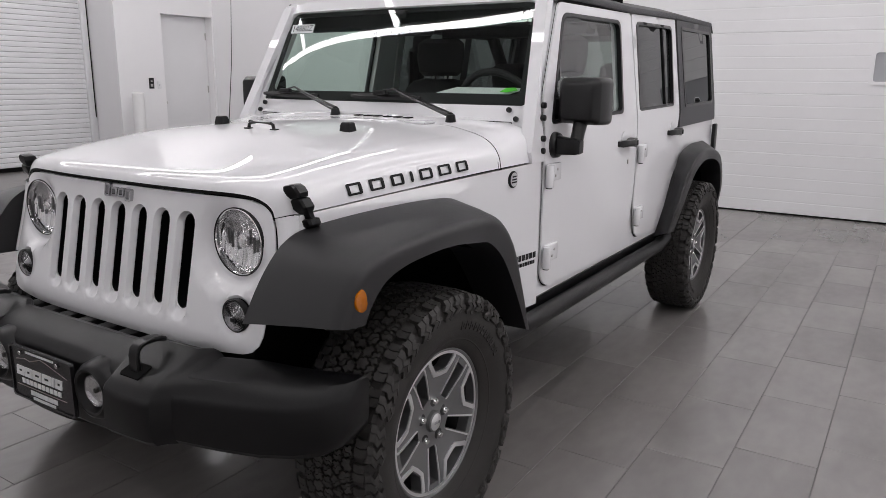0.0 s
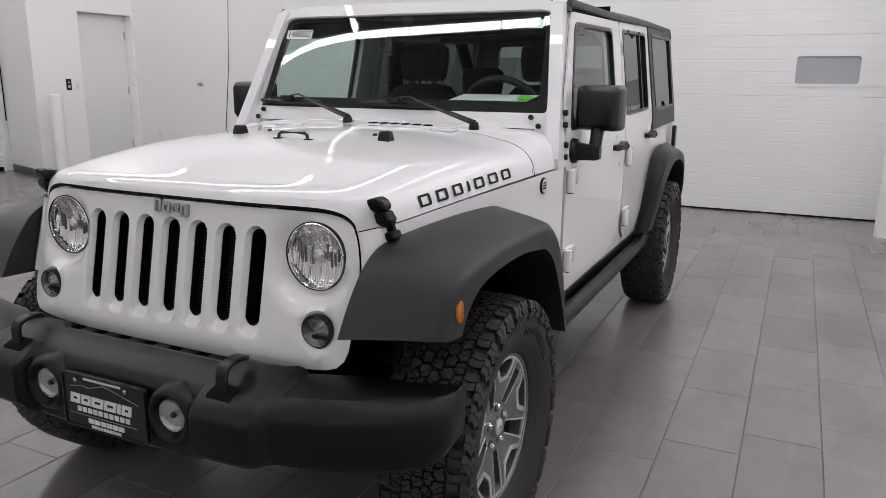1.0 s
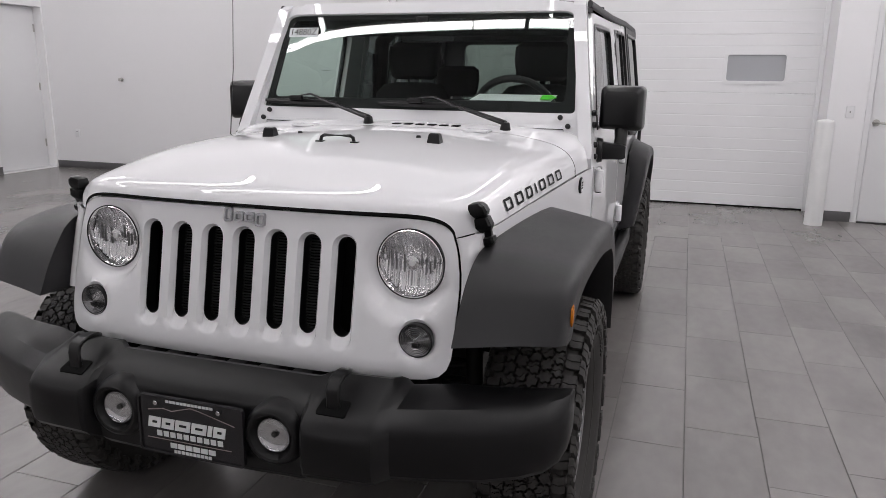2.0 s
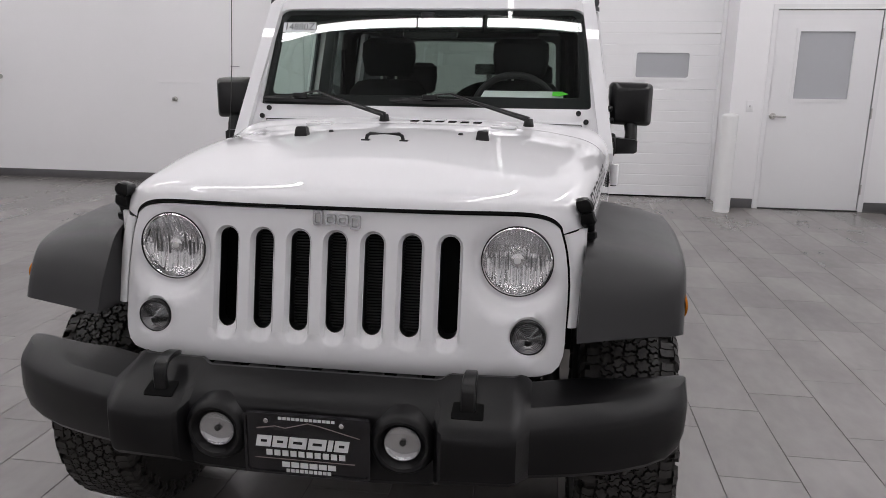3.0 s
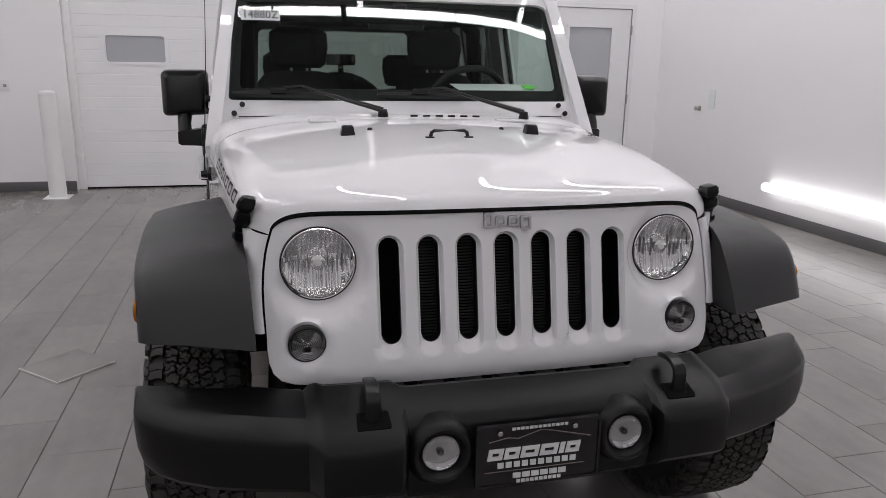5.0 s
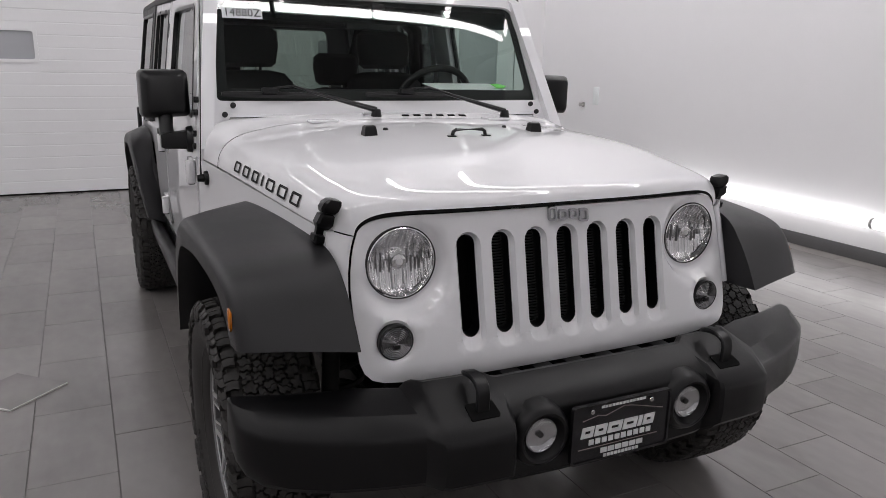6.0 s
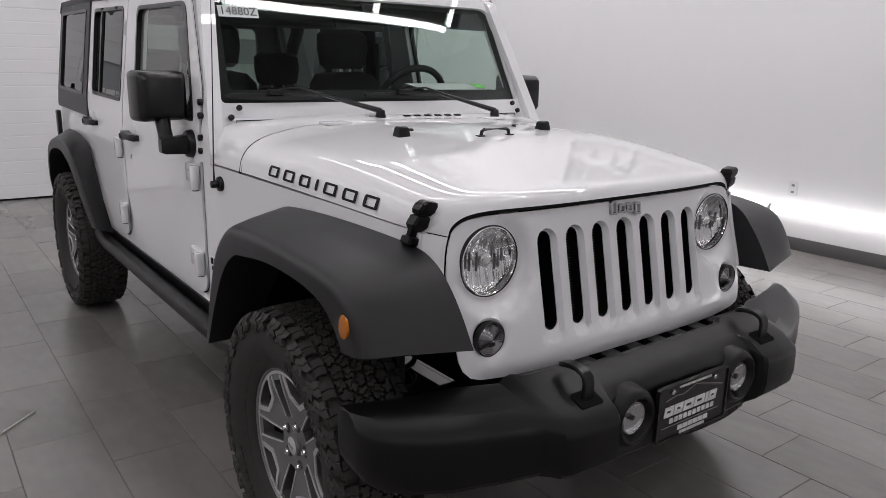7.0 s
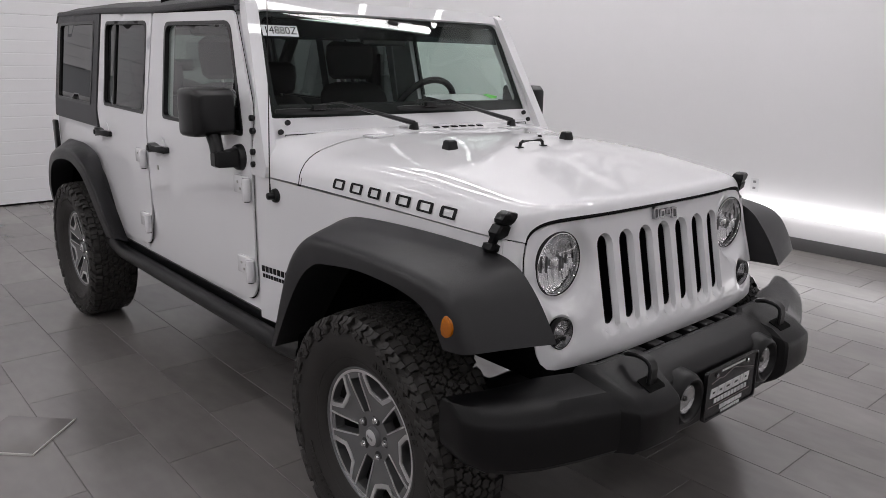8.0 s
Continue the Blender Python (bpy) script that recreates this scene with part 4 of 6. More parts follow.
# side badges
x = half(0.63)
bd = part("round_badge", cyl((x - 0.004, 0.63, 1.047), (x + 0.005, 0.63, 1.047), 0.030, n=32, bevel=0.002), DECAL, car, "round grey side badge with a black rim")
part("badge_face", cyl((x + 0.004, 0.63, 1.047), (x + 0.0065, 0.63, 1.047), 0.025, n=32), MACHINED, bd)
for k in range(3):
    part("badge_bar", box(x + 0.006, x + 0.008, 0.612 + 0.002 * k, 0.648 - 0.002 * k, 1.035 + 0.01 * k, 1.040 + 0.01 * k), DECAL, bd)
for s in (-1, 1):
    bm = None
    n = 8
    for i in range(n):
        y0 = 0.61 + i * 0.024
        bm = box(min(s * half(y0), s * (half(y0) + 0.003)), max(s * half(y0), s * (half(y0) + 0.003)), y0, y0 + 0.019, 0.735, 0.757, bm=bm)
    for i in range(9):
        y0 = 0.645 + i * 0.0165
        box(min(s * half(y0), s * (half(y0) + 0.003)), max(s * half(y0), s * (half(y0) + 0.003)), y0, y0 + 0.012, 0.712, 0.726, bm=bm)
    part("side_lettering", bm, DECAL, car, "two rows of black lettering blocks", smooth=False)

# antenna on the passenger wing
ax, ay, az = -half(0.69), 0.69, 1.036
an = part("antenna", cyl((ax + 0.005, ay, az), (ax - 0.012, ay, az), 0.027, 0.024, n=24, bevel=0.004), BLACKPLASTIC, car, "long thin black whip antenna")
part("antenna_foot", cyl((ax - 0.01, ay, az), (ax - 0.035, ay, az), 0.015, 0.012, n=16, bevel=0.003), BLACKPLASTIC, an)
part("mast", tube([(ax - 0.022, ay, az - 0.01), (ax - 0.020, ay + 0.005, az + 0.05), (ax + 0.004, ay + 0.03, az + 0.42), (ax + 0.022, ay + 0.04, az + 0.86)], [0.0050, 0.0024, 0.0017, 0.0013], 6), BLACKPLASTIC, an)

# ---- flares ----


def flare(outer, inner, lip):
    """Rows of (x, y, z): crease, body edge and lower lip."""
    secs = []
    for o, i, l in zip(outer, inner, lip):
        o, i, l = Vector(o), Vector(i), Vector(l)
        a = o + (i - o) * 0.13
        e = o + (l - o) * 0.34
        up = Vector((0, -0.3, 1)).normalized() * 0.006
        sg = 1 if o.x > 0 else -1
        back = Vector((i.x + 0.003 * sg, max(i.y, -0.345), i.z - 0.008))
        s = [back, i, i.lerp(o, 0.3) + up * 0.5, i.lerp(o, 0.6) + up * 0.9, a + up * 0.6]
        for t in (0.25, 0.5, 0.75):
            s.append((a + up * 0.6) * (1 - t) ** 2 + (o + up * 0.6) * 2 * t * (1 - t) + e * t * t)
        s += [e, l, l + Vector((-0.022 * (1 if o.x > 0 else -1), 0, 0)), Vector((i.x, l.y, l.z))]
        secs.append(s)
    # finer along the way
    fine = []
    k = len(secs)
    for j in range(k - 1):
        for t in (0, 0.25, 0.5, 0.75):
            row = []
            for c in range(len(secs[0])):
                p0, p1, p2, p3 = secs[max(j - 1, 0)][c], secs[j][c], secs[j + 1][c], secs[min(j + 2, k - 1)][c]
                row.append(0.5 * ((2 * p1) + (p2 - p0) * t + (2 * p0 - 5 * p1 + 4 * p2 - p3) * t * t + (3 * p1 - p0 - 3 * p2 + p3) * t ** 3))
            fine.append(row)
    fine.append(secs[-1])
    return loft(fine, cap=True)


FI = [(0.621, -0.516, 0.806), (0.625, -0.474, 0.88), (0.629, -0.427, 0.942), (0.636, -0.375, 0.989), (0.646, -0.29, 1.014), (0.676, -0.05, 1.030), (0.705, 0.19, 1.030), (0.72, 0.31, 1.012), (0.735, 0.41, 0.945), (0.745, 0.455, 0.78), (0.755, 0.50, 0.57)]
FO = [(0.881, -0.452, 0.818), (0.884, -0.425, 0.878), (0.889, -0.385, 0.933), (0.894, -0.332, 0.962), (0.9, -0.225, 0.98), (0.908, -0.03, 0.994), (0.914, 0.16, 0.99), (0.918, 0.25, 0.975), (0.922, 0.342, 0.885), (0.917, 0.42, 0.73), (0.908, 0.497, 0.555)]
FL = [(0.884, -0.368, 0.81), (0.888, -0.342, 0.858), (0.893, -0.307, 0.897), (0.898, -0.262, 0.92), (0.905, -0.178, 0.938), (0.913, -0.03, 0.946), (0.918, 0.11, 0.932), (0.922, 0.178, 0.918), (0.922, 0.265, 0.852), (0.918, 0.365, 0.718), (0.911, 0.462, 0.566)]
RO = [(0.858, 2.3, 0.58), (0.878, 2.36, 0.7), (0.893, 2.42, 0.82), (0.903, 2.49, 0.91), (0.908, 2.58, 0.957), (0.908, 2.75, 0.995), (0.91, 2.98, 0.985), (0.91, 3.17, 0.935), (0.903, 3.29, 0.83), (0.893, 3.35, 0.7), (0.868, 3.36, 0.54)]
RI = [(0.768, 2.33, 0.545), (0.775, 2.42, 0.66), (0.78, 2.50, 0.76), (0.782, 2.60, 0.89), (0.782, 2.69, 0.98), (0.782, 2.88, 1.02), (0.782, 3.08, 1.024), (0.782, 3.23, 1.018), (0.782, 3.38, 0.95), (0.78, 3.43, 0.75), (0.775, 3.42, 0.53)]
RL = [(0.86, 2.4, 0.575), (0.88, 2.455, 0.69), (0.895, 2.505, 0.79), (0.905, 2.56, 0.868), (0.91, 2.63, 0.912), (0.91, 2.77, 0.944), (0.912, 2.97, 0.935), (0.912, 3.13, 0.89), (0.905, 3.23, 0.8), (0.895, 3.285, 0.69), (0.87, 3.295, 0.55)]
for s in (-1, 1):
    def mir(rows):
        return [(s * x, y, z) for x, y, z in rows]
    f = part("front_flare", flare(mir(FO), mir(FI), mir(FL)), TEXPLASTIC, car, "wide textured black plastic wheel flare", angle=32)
    mk = part("side_marker", lathe([(0.0005, -0.008), (0.012, -0.0075), (0.022, -0.005), (0.026, 0.0), (0.026, 0.01)], 28, m=Matrix.Translation((s * 0.8845, -0.371, 0.876)) @ pose(0, 0, 0, 0, 0, 180 if s > 0 else 0) @ pose(0, 0, 0, 0, 0, 9 if s > 0 else -9) @ Matrix.Diagonal((0.55, 1.4, 1.2, 1))), AMBER, f, "oval amber side marker lamp")
    f = part("rear_flare", flare(mir(RO), mir(RI), mir(RL)), TEXPLASTIC, car, "textured black plastic wheel flare", angle=32)
    # wheel wells
    for cy in (0.0, 2.947):
        bm = loft([[(s * x, cy + 0.02 + 0.435 * math.cos(a), 0.50 + 0.44 * math.sin(a)) for a in [math.radians(-10 + i * 13.5) for i in range(11)]] for x in (0.40, 0.83)])
        part("wheel_well", bm, DARKGAP, car)
        part("well_wall", box(min(s * 0.39, s * 0.42), max(s * 0.39, s * 0.42), cy - 0.33, cy + 0.46, 0.56 if cy < 1 and s < 0 else 0.36, 0.94), DARKGAP, car)

# ---- bumper ----
# stations: x, back y, front y, top z, bottom z
BST = [(0.0, -0.54, 0.706, -0.655, 0.674, 0.465), (0.15, -0.54, 0.706, -0.655, 0.674, 0.465), (0.288, -0.54, 0.706, -0.652, 0.674, 0.468), (0.3, -0.535, 0.707, -0.657, 0.672, 0.475), (0.314, -0.525, 0.713, -0.694, 0.658, 0.5), (0.323, -0.52, 0.715, -0.702, 0.654, 0.508), (0.4, -0.52, 0.716, -0.704, 0.653, 0.512), (0.475, -0.515, 0.716, -0.699, 0.653, 0.512), (0.492, -0.495, 0.713, -0.692, 0.654, 0.513), (0.506, -0.49, 0.708, -0.672, 0.657, 0.513), (0.52, -0.485, 0.692, -0.65, 0.66, 0.51), (0.62, -0.445, 0.692, -0.612, 0.657, 0.501), (0.72, -0.43, 0.692, -0.572, 0.656, 0.496), (0.8, -0.41, 0.693, -0.535, 0.659, 0.5), (0.85, -0.395, 0.694, -0.507, 0.664, 0.51), (0.882, -0.385, 0.694, -0.482, 0.67, 0.53), (0.897, -0.38, 0.693, -0.458, 0.674, 0.556), (0.902, -0.38, 0.69, -0.44, 0.672, 0.58)]


def bumper_section(x, yb, zt, yc, zc, zb):
    """Back edge, top plane, rounded crease, front face and underside."""
    out = [(x, yb, zt - 0.012), (x, yb - 0.006, zt - 0.002), (x, yb - 0.02, zt)]
    out += [(x, yc + 0.040, zc + 0.016), (x, yc - 0.003, zc - 0.015), (x, yc - 0.008, zc - 0.023), (x, yc - 0.0105, zc - 0.034)]
    h = zc - zb
    out += [(x, yc - 0.012, zb + h * 0.35), (x, yc - 0.006, zb + 0.018), (x, yc + 0.004, zb + 0.005), (x, yc + 0.02, zb), (x, yb, zb + 0.01)]
    return out


secs = [bumper_section(-x, *r) for x, *r in reversed(BST[1:])] + [bumper_section(x, *r) for x, *r in BST]
bumper = part("front_bumper", loft(secs, closed=True, cap=True), BUMPPLASTIC, car, "wide matt black plastic front bumper", angle=24)
for s in (-1, 1):
    # fog lamp in a round housing
    fx, fz, fy = s * 0.228, 0.592, -0.668
    at = Matrix.Translation((fx, fy, fz)) @ pose(0, 0, 0, 0, 0, 90)
    fog = part("fog_lamp", lathe([(0.084, 0.03), (0.078, -0.006), (0.070, -0.020), (0.063, -0.024), (0.057, -0.022), (0.049, -0.010), (0.0435, -0.001), (0.042, 0.004)], 48, m=at), BUMPPLASTIC, bumper, "round fog lamp in a black housing")
    part("fog_reflector", lathe([(0.0432, -0.0085), (0.040, -0.0050), (0.034, -0.0015), (0.025, 0.0), (0.010, 0.001), (0.0005, 0.0011)], 48, m=at), FOGBOWL, fog, "bright bowl of the fog lamp")
    part("fog_bulb", cyl((fx, fy, fz), (fx, fy - 0.008, fz), 0.0085, 0.007, n=16, bevel=0.002), DARKSTEEL, fog)
    fl = part("fog_lens", lathe([(0.0440, -0.0085), (0.040, -0.0108), (0.028, -0.0135), (0.014, -0.0148), (0.0005, -0.0152)], 48, m=at), CLEARLENS, fog, "clear glass lens")
    fl.visible_shadow = False
    # tow hook rising through a slot
    tx = s * 0.377

    def lay(u, v, d):
        return (u, v, 0.7195 - 0.047 * min(1.0, (-0.54 - v) / 0.124) - 0.85 * max(0.0, -0.664 - v) - d)
    part("hook_slot", sheet(rounded([(tx - 0.038, -0.672), (tx + 0.038, -0.672), (tx + 0.036, -0.628), (tx - 0.036, -0.628)], 0.006), [], lay, 0.04, 0.012), DARKGAP, bumper, "dark slot for the tow hook")
    way = [(-0.648, 0.650, 0.0170, 0.0060), (-0.651, 0.690, 0.0170, 0.0060), (-0.652, 0.714, 0.0170, 0.0060), (-0.648, 0.729, 0.0170, 0.0060), (-0.638, 0.738, 0.0168, 0.0060),
           (-0.622, 0.743, 0.0165, 0.0060), (-0.600, 0.744, 0.0160, 0.0062), (-0.580, 0.741, 0.0150, 0.0066), (-0.566, 0.736, 0.0125, 0.0060), (-0.560, 0.732, 0.0080, 0.0030)]
    rows = []
    for k, (y, z, w, h) in enumerate(way):
        y0, z0 = way[max(k - 1, 0)][:2]
        y1, z1 = way[min(k + 1, len(way) - 1)][:2]
        d = math.hypot(y1 - y0, z1 - z0)
        ny, nz = (z1 - z0) / d, -(y1 - y0) / d
        ring = [(-w, -h * 0.5), (-w, h * 0.5), (-w * 0.85, h), (w * 0.85, h), (w, h * 0.5), (w, -h * 0.5), (w * 0.85, -h), (-w * 0.85, -h)]
        rows.append([(tx + a, y + b * ny, z + b * nz) for a, b in ring])
    part("tow_hook", loft(rows, closed=True, cap=True), BLACKPLASTIC, bumper, "black steel tow hook")
for i in range(9):
    part("grille_rib", box(-0.40 + i * 0.1 - 0.03, -0.40 + i * 0.1 + 0.03, -0.50, -0.40, 0.630, 0.676, 0.008), BUMPPLASTIC, bumper)
part("valance", box(-0.52, 0.52, -0.43, -0.38, 0.50, 0.68, 0.01), DARKGAP, car, "black valance behind the bumper")
bm = loft([[(x, y, z) for y, z in ((-0.63, 0.478), (-0.62, z0 + 0.012), (-0.60, z0), (-0.36, z0 + 0.01), (-0.34, 0.50))] for x, z0 in ((-0.44, 0.478), (-0.40, 0.456), (-0.32, 0.449), (0.0, 0.446), (0.32, 0.449), (0.40, 0.456), (0.44, 0.478))])
part("air_dam", bm, BUMPPLASTIC, bumper, "black plastic tray under the bumper")

# front plate: plain bars for the dealer's words
PY = -0.690
plate = part("front_plate", sheet(rounded([(-0.151, 0.497), (0.155, 0.497), (0.155, 0.652), (-0.151, 0.652)], 0.012), [], lambda u, v, d: (u, PY + d, v), 0.1, 0.008), PLATE, bumper, "black dealer plate with white bars of lettering")


def bar(x0, x1, z0, z1, mat=PLATEWHITE, name="lettering_bar"):
    part(name, box(x0, x1, PY - 0.0022, PY - 0.0004, z0, z1), mat, plate, smooth=False)


part("plate_rim", sheet(rounded([(-0.151, 0.497), (0.155, 0.497), (0.155, 0.652), (-0.151, 0.652)], 0.012), [rounded([(-0.145, 0.503), (0.149, 0.503), (0.149, 0.646), (-0.145, 0.646)], 0.01)], lambda u, v, d: (u, PY - 0.004 + d, v), 0.1, 0.005), PLATE, plate)
for i in range(13):
    bar(-0.066 + i * 0.0107, -0.066 + i * 0.0107 + 0.0082, 0.6375, 0.6445)
def slanted(x0, x1, z0, z1, slit):
    k = (z1 - z0) * 0.18
    h = (z1 - z0) / 2
    hole = [[(x0 + 0.010 + k * 0.4, z0 + h - slit), (x1 - 0.010 + k * 0.4, z0 + h - slit), (x1 - 0.010 + k * 0.6, z0 + h + slit), (x0 + 0.010 + k * 0.6, z0 + h + slit)]] if slit else []
    part("lettering_bar", sheet([(x0, z0), (x1, z0), (x1 + k, z1), (x0 + k, z1)], hole, lambda u, v, d: (u, PY - 0.0022 + d, v), 0.05, 0.002), PLATEWHITE, plate, smooth=False)


for i, w in enumerate((0.036, 0.036, 0.043, 0.043, 0.012, 0.034)):
    x0 = -0.124 + (0, 0.040, 0.080, 0.1275, 0.175, 0.191)[i]
    slanted(x0, x0 + w, 0.566, 0.594, 0.004 if w > 0.02 else 0)
for i in range(10):
    bar(-0.098 + i * 0.0198, -0.098 + i * 0.0198 + 0.0145, 0.5445, 0.5585)
for i in range(6):
    bar(-0.060 + i * 0.0225, -0.060 + i * 0.0225 + 0.019, 0.516, 0.529)
for i in range(10):
    bar(-0.050 + i * 0.0112, -0.050 + i * 0.0112 + 0.0085, 0.503, 0.511)
ridge = [(-0.12, 0.612), (-0.075, 0.620), (-0.05, 0.616), (0.005, 0.632), (0.03, 0.628), (0.13, 0.603)]
part("ridge_line", tube([(x, PY - 0.001, z) for x, z in ridge], 0.0011, 6), PLATEGREY, plate)
part("ridge_line", box(-0.128, 0.118, PY - 0.0018, PY, 0.5352, 0.5366), PLATEGREY, plate)
for x in (-0.095, 0.088):
    part("screw", cyl((x, PY, 0.634), (x, PY - 0.006, 0.634), 0.0065, n=14, bevel=0.002), CHROME, plate)

# ---- body sides, doors, hardtop ----


def side_x(z):
    """Half width of the doors and upper body at height z."""
    if z > 1.2:
        return 0.777 - 0.14 * (z - 1.2)
    return 0.78 - 0.003 * smoothstep(1.0, 1.2, z) - 0.012 * smoothstep(0.75, 0.55, z)


def skin(s, off=0.0):
    return lambda u, v, d: (s * (side_x(v) + off - d), u, v)


D1 = rounded([(0.838, 1.095), (0.838, 0.66), (0.90, 0.592), (1.60, 0.575), (1.83, 0.66), (1.893, 0.84), (1.895, 1.24), (1.90, 1.705), (1.062, 1.688), (0.850, 1.33)], [0.01, 0.06, 0.05, 0.1, 0.12, 0.1, 0.02, 0.02, 0.03, 0.05])
W1 = rounded([(0.905, 1.232), (1.70, 1.247), (1.745, 1.660), (1.092, 1.648)], [0.03, 0.03, 0.05, 0.05])
D2 = rounded([(1.907, 1.24), (1.905, 0.74), (1.99, 0.60), (2.36, 0.592), (2.45, 0.78), (2.52, 0.96), (2.60, 1.12), (2.64, 1.24), (2.655, 1.735), (1.912, 1.71)], [0.02, 0.1, 0.06, 0.05, 0.05, 0.05, 0.05, 0.02, 0.02, 0.02])
W2 = rounded([(1.945, 1.25), (2.53, 1.262), (2.575, 1.685), (1.975, 1.672)], [0.03, 0.03, 0.045, 0.045])
for s in (-1, 1):
    tub = [(0.80, 1.09), (0.80, 0.545), (2.50, 0.555), (2.58, 0.75), (2.65, 0.88), (2.74, 0.955), (3.20, 0.96), (3.36, 0.85), (3.42, 0.60), (3.47, 0.60), (3.47, 1.145), (2.60, 1.13)]
    bm = sheet(tub, [], skin(s, -0.012), 0.12, 0.03)
    part("body_side", bm, PAINT, car)
    for name, poly, win, mat in (("front_door", D1, W1, SIDEGLASS), ("rear_door", D2, W2, PRIVACY)):
        bm = sheet(poly, [win], skin(s), 0.07, 0.045, edge=0.04)
        d = part(name, bm, PAINT, car, "white car door with a black window seal")
        ox, oz = sum(p[0] for p in poly) / len(poly), sum(p[1] for p in poly) / len(poly)
        wide = [(ox + (a - ox) * (1 + 0.004 / max(0.2, abs(a - ox))), oz + (b - oz) * (1 + 0.004 / max(0.2, abs(b - oz)))) for a, b in poly]
        part("door_gap", sheet(wide, [win], skin(s, -0.0075), 0.1, edge=0.05), DARKGAP, d, "dark door gap")
        cx, cz = sum(p[0] for p in win) / len(win), sum(p[1] for p in win) / len(win)
        inn = [(cx + (a - cx) * 0.965, cz + (b - cz) * 0.945) for a, b in win]
        part("window_seal", sheet([(cx + (a - cx) * 1.012, cz + (b - cz) * 1.018) for a, b in win], [inn], skin(s, 0.003), 0.08, 0.02, edge=0.05), BLACKPLASTIC, d, "black rubber window seal")
        g = part("window", sheet(win, [], skin(s, -0.012), 0.1), mat, d, "tinted side window")
        g.visible_shadow = False
        if name == "rear_door":
            part("window_bar", sheet([(2.395, 1.255), (2.415, 1.255), (2.44, 1.685), (2.42, 1.685)], [], skin(s, -0.004), 0.1, 0.012), BLACKPLASTIC, d)
        # handle
        hy, hz = (1.715, 1.105) if name == "front_door" else (2.50, 1.115)
        bm = cyl((s * 0.777, hy - 0.005, hz + 0.022), (s * 0.781, hy - 0.005, hz + 0.022), 0.034, n=24)
        part("handle_cup", bm, PAINT, d)
        bm = loft([[(s * (0.778 + a), hy + u, hz + b) for a, b in ((0.0, -0.5 * hh), (k, -0.5 * hh), (k + 0.004, 0), (k, 0.5 * hh), (0, 0.5 * hh))] for u, k, hh in ((-0.085, 0.012, 0.022), (-0.07, 0.022, 0.030), (-0.02, 0.034, 0.026), (0.03, 0.036, 0.026), (0.06, 0.04, 0.04), (0.085, 0.036, 0.044), (0.092, 0.02, 0.04))], cap=True)
        hd = part("door_handle", bm, BLACKPLASTIC, d, "black pull handle with push button")
        part("push_button", cyl((s * 0.81, hy + 0.07, hz), (s * 0.824, hy + 0.07, hz), 0.013, n=16, bevel=0.002), BLACKPLASTIC, hd)
        if name == "front_door":
            part("key_lock", cyl((s * 0.776, 1.78, 1.012), (s * 0.783, 1.78, 1.012), 0.011, n=16, bevel=0.002), STEEL, d)
        for z in (1.045, 0.73):
            y0 = 0.845 if name == "front_door" else 1.915
            part("hinge", box(min(s * 0.775, s * 0.796), max(s * 0.775, s * 0.796), y0 + 0.014, y0 + 0.118, z - 0.030, z + 0.038, 0.006), PAINT, d)
            part("hinge_pin", cyl((s * 0.799, y0 + 0.003, z - 0.050), (s * 0.799, y0 + 0.003, z + 0.036), 0.0165, n=14, bevel=0.003), PAINT, d)
            for dy, dz in ((0.040, 0.010), (0.078, 0.014), (0.060, -0.010)):
                part("hinge_screw", cyl((s * 0.795, y0 + dy, z + dz), (s * 0.7985, y0 + dy, z + dz), 0.0055, n=10), STEEL, d)
            part("hinge_foot", cyl((s * 0.797, y0 + 0.005, z - 0.054), (s * 0.797, y0 + 0.005, z - 0.048), 0.012, n=12), DARKGAP, d)
    # rock rail under the doors
    part("rock_rail", tube([(s * 0.80, 0.46, 0.515), (s * 0.805, 0.6, 0.505), (s * 0.805, 2.30, 0.505), (s * 0.80, 2.46, 0.525)], 0.036, 12), BUMPPLASTIC, car, "black rock rail below the doors")
    part("sill", box(min(s * 0.66, s * 0.765), max(s * 0.66, s * 0.765), 0.45, 2.45, 0.47, 0.56), BUMPPLASTIC, car)
    # rear quarter of the hardtop
    quarter = rounded([(2.625, 1.135), (3.455, 1.15), (3.475, 1.74), (2.67, 1.735), (2.65, 1.24)], [0.01, 0.02, 0.04, 0.01, 0.01])
    qwin = rounded([(2.745, 1.250), (3.385, 1.262), (3.41, 1.695), (2.75, 1.69)], 0.03)
    q = part("hardtop_side", sheet(quarter, [qwin], skin(s, 0.006), 0.09, 0.04), HARDTOP, car, "black hardtop quarter with dark window")
    cx, cz = 3.08, 1.48
    part("quarter_seal", sheet([(cx + (a - cx) * 1.02, cz + (b - cz) * 1.03) for a, b in qwin], [[(cx + (a - cx) * 0.97, cz + (b - cz) * 0.96) for a, b in qwin]], skin(s, 0.009), 0.1, 0.02), BLACKPLASTIC, q)
    g = part("quarter_window", sheet(qwin, [], skin(s, -0.002), 0.1), PRIVACY, q, "dark privacy window")
    g.visible_shadow = False
    part("tail_lamp", box(min(s * 0.775, s * 0.80), max(s * 0.775, s * 0.80), 3.44, 3.50, 0.92, 1.12, 0.008), BLACKPLASTIC, car, "dark tail lamp guard")

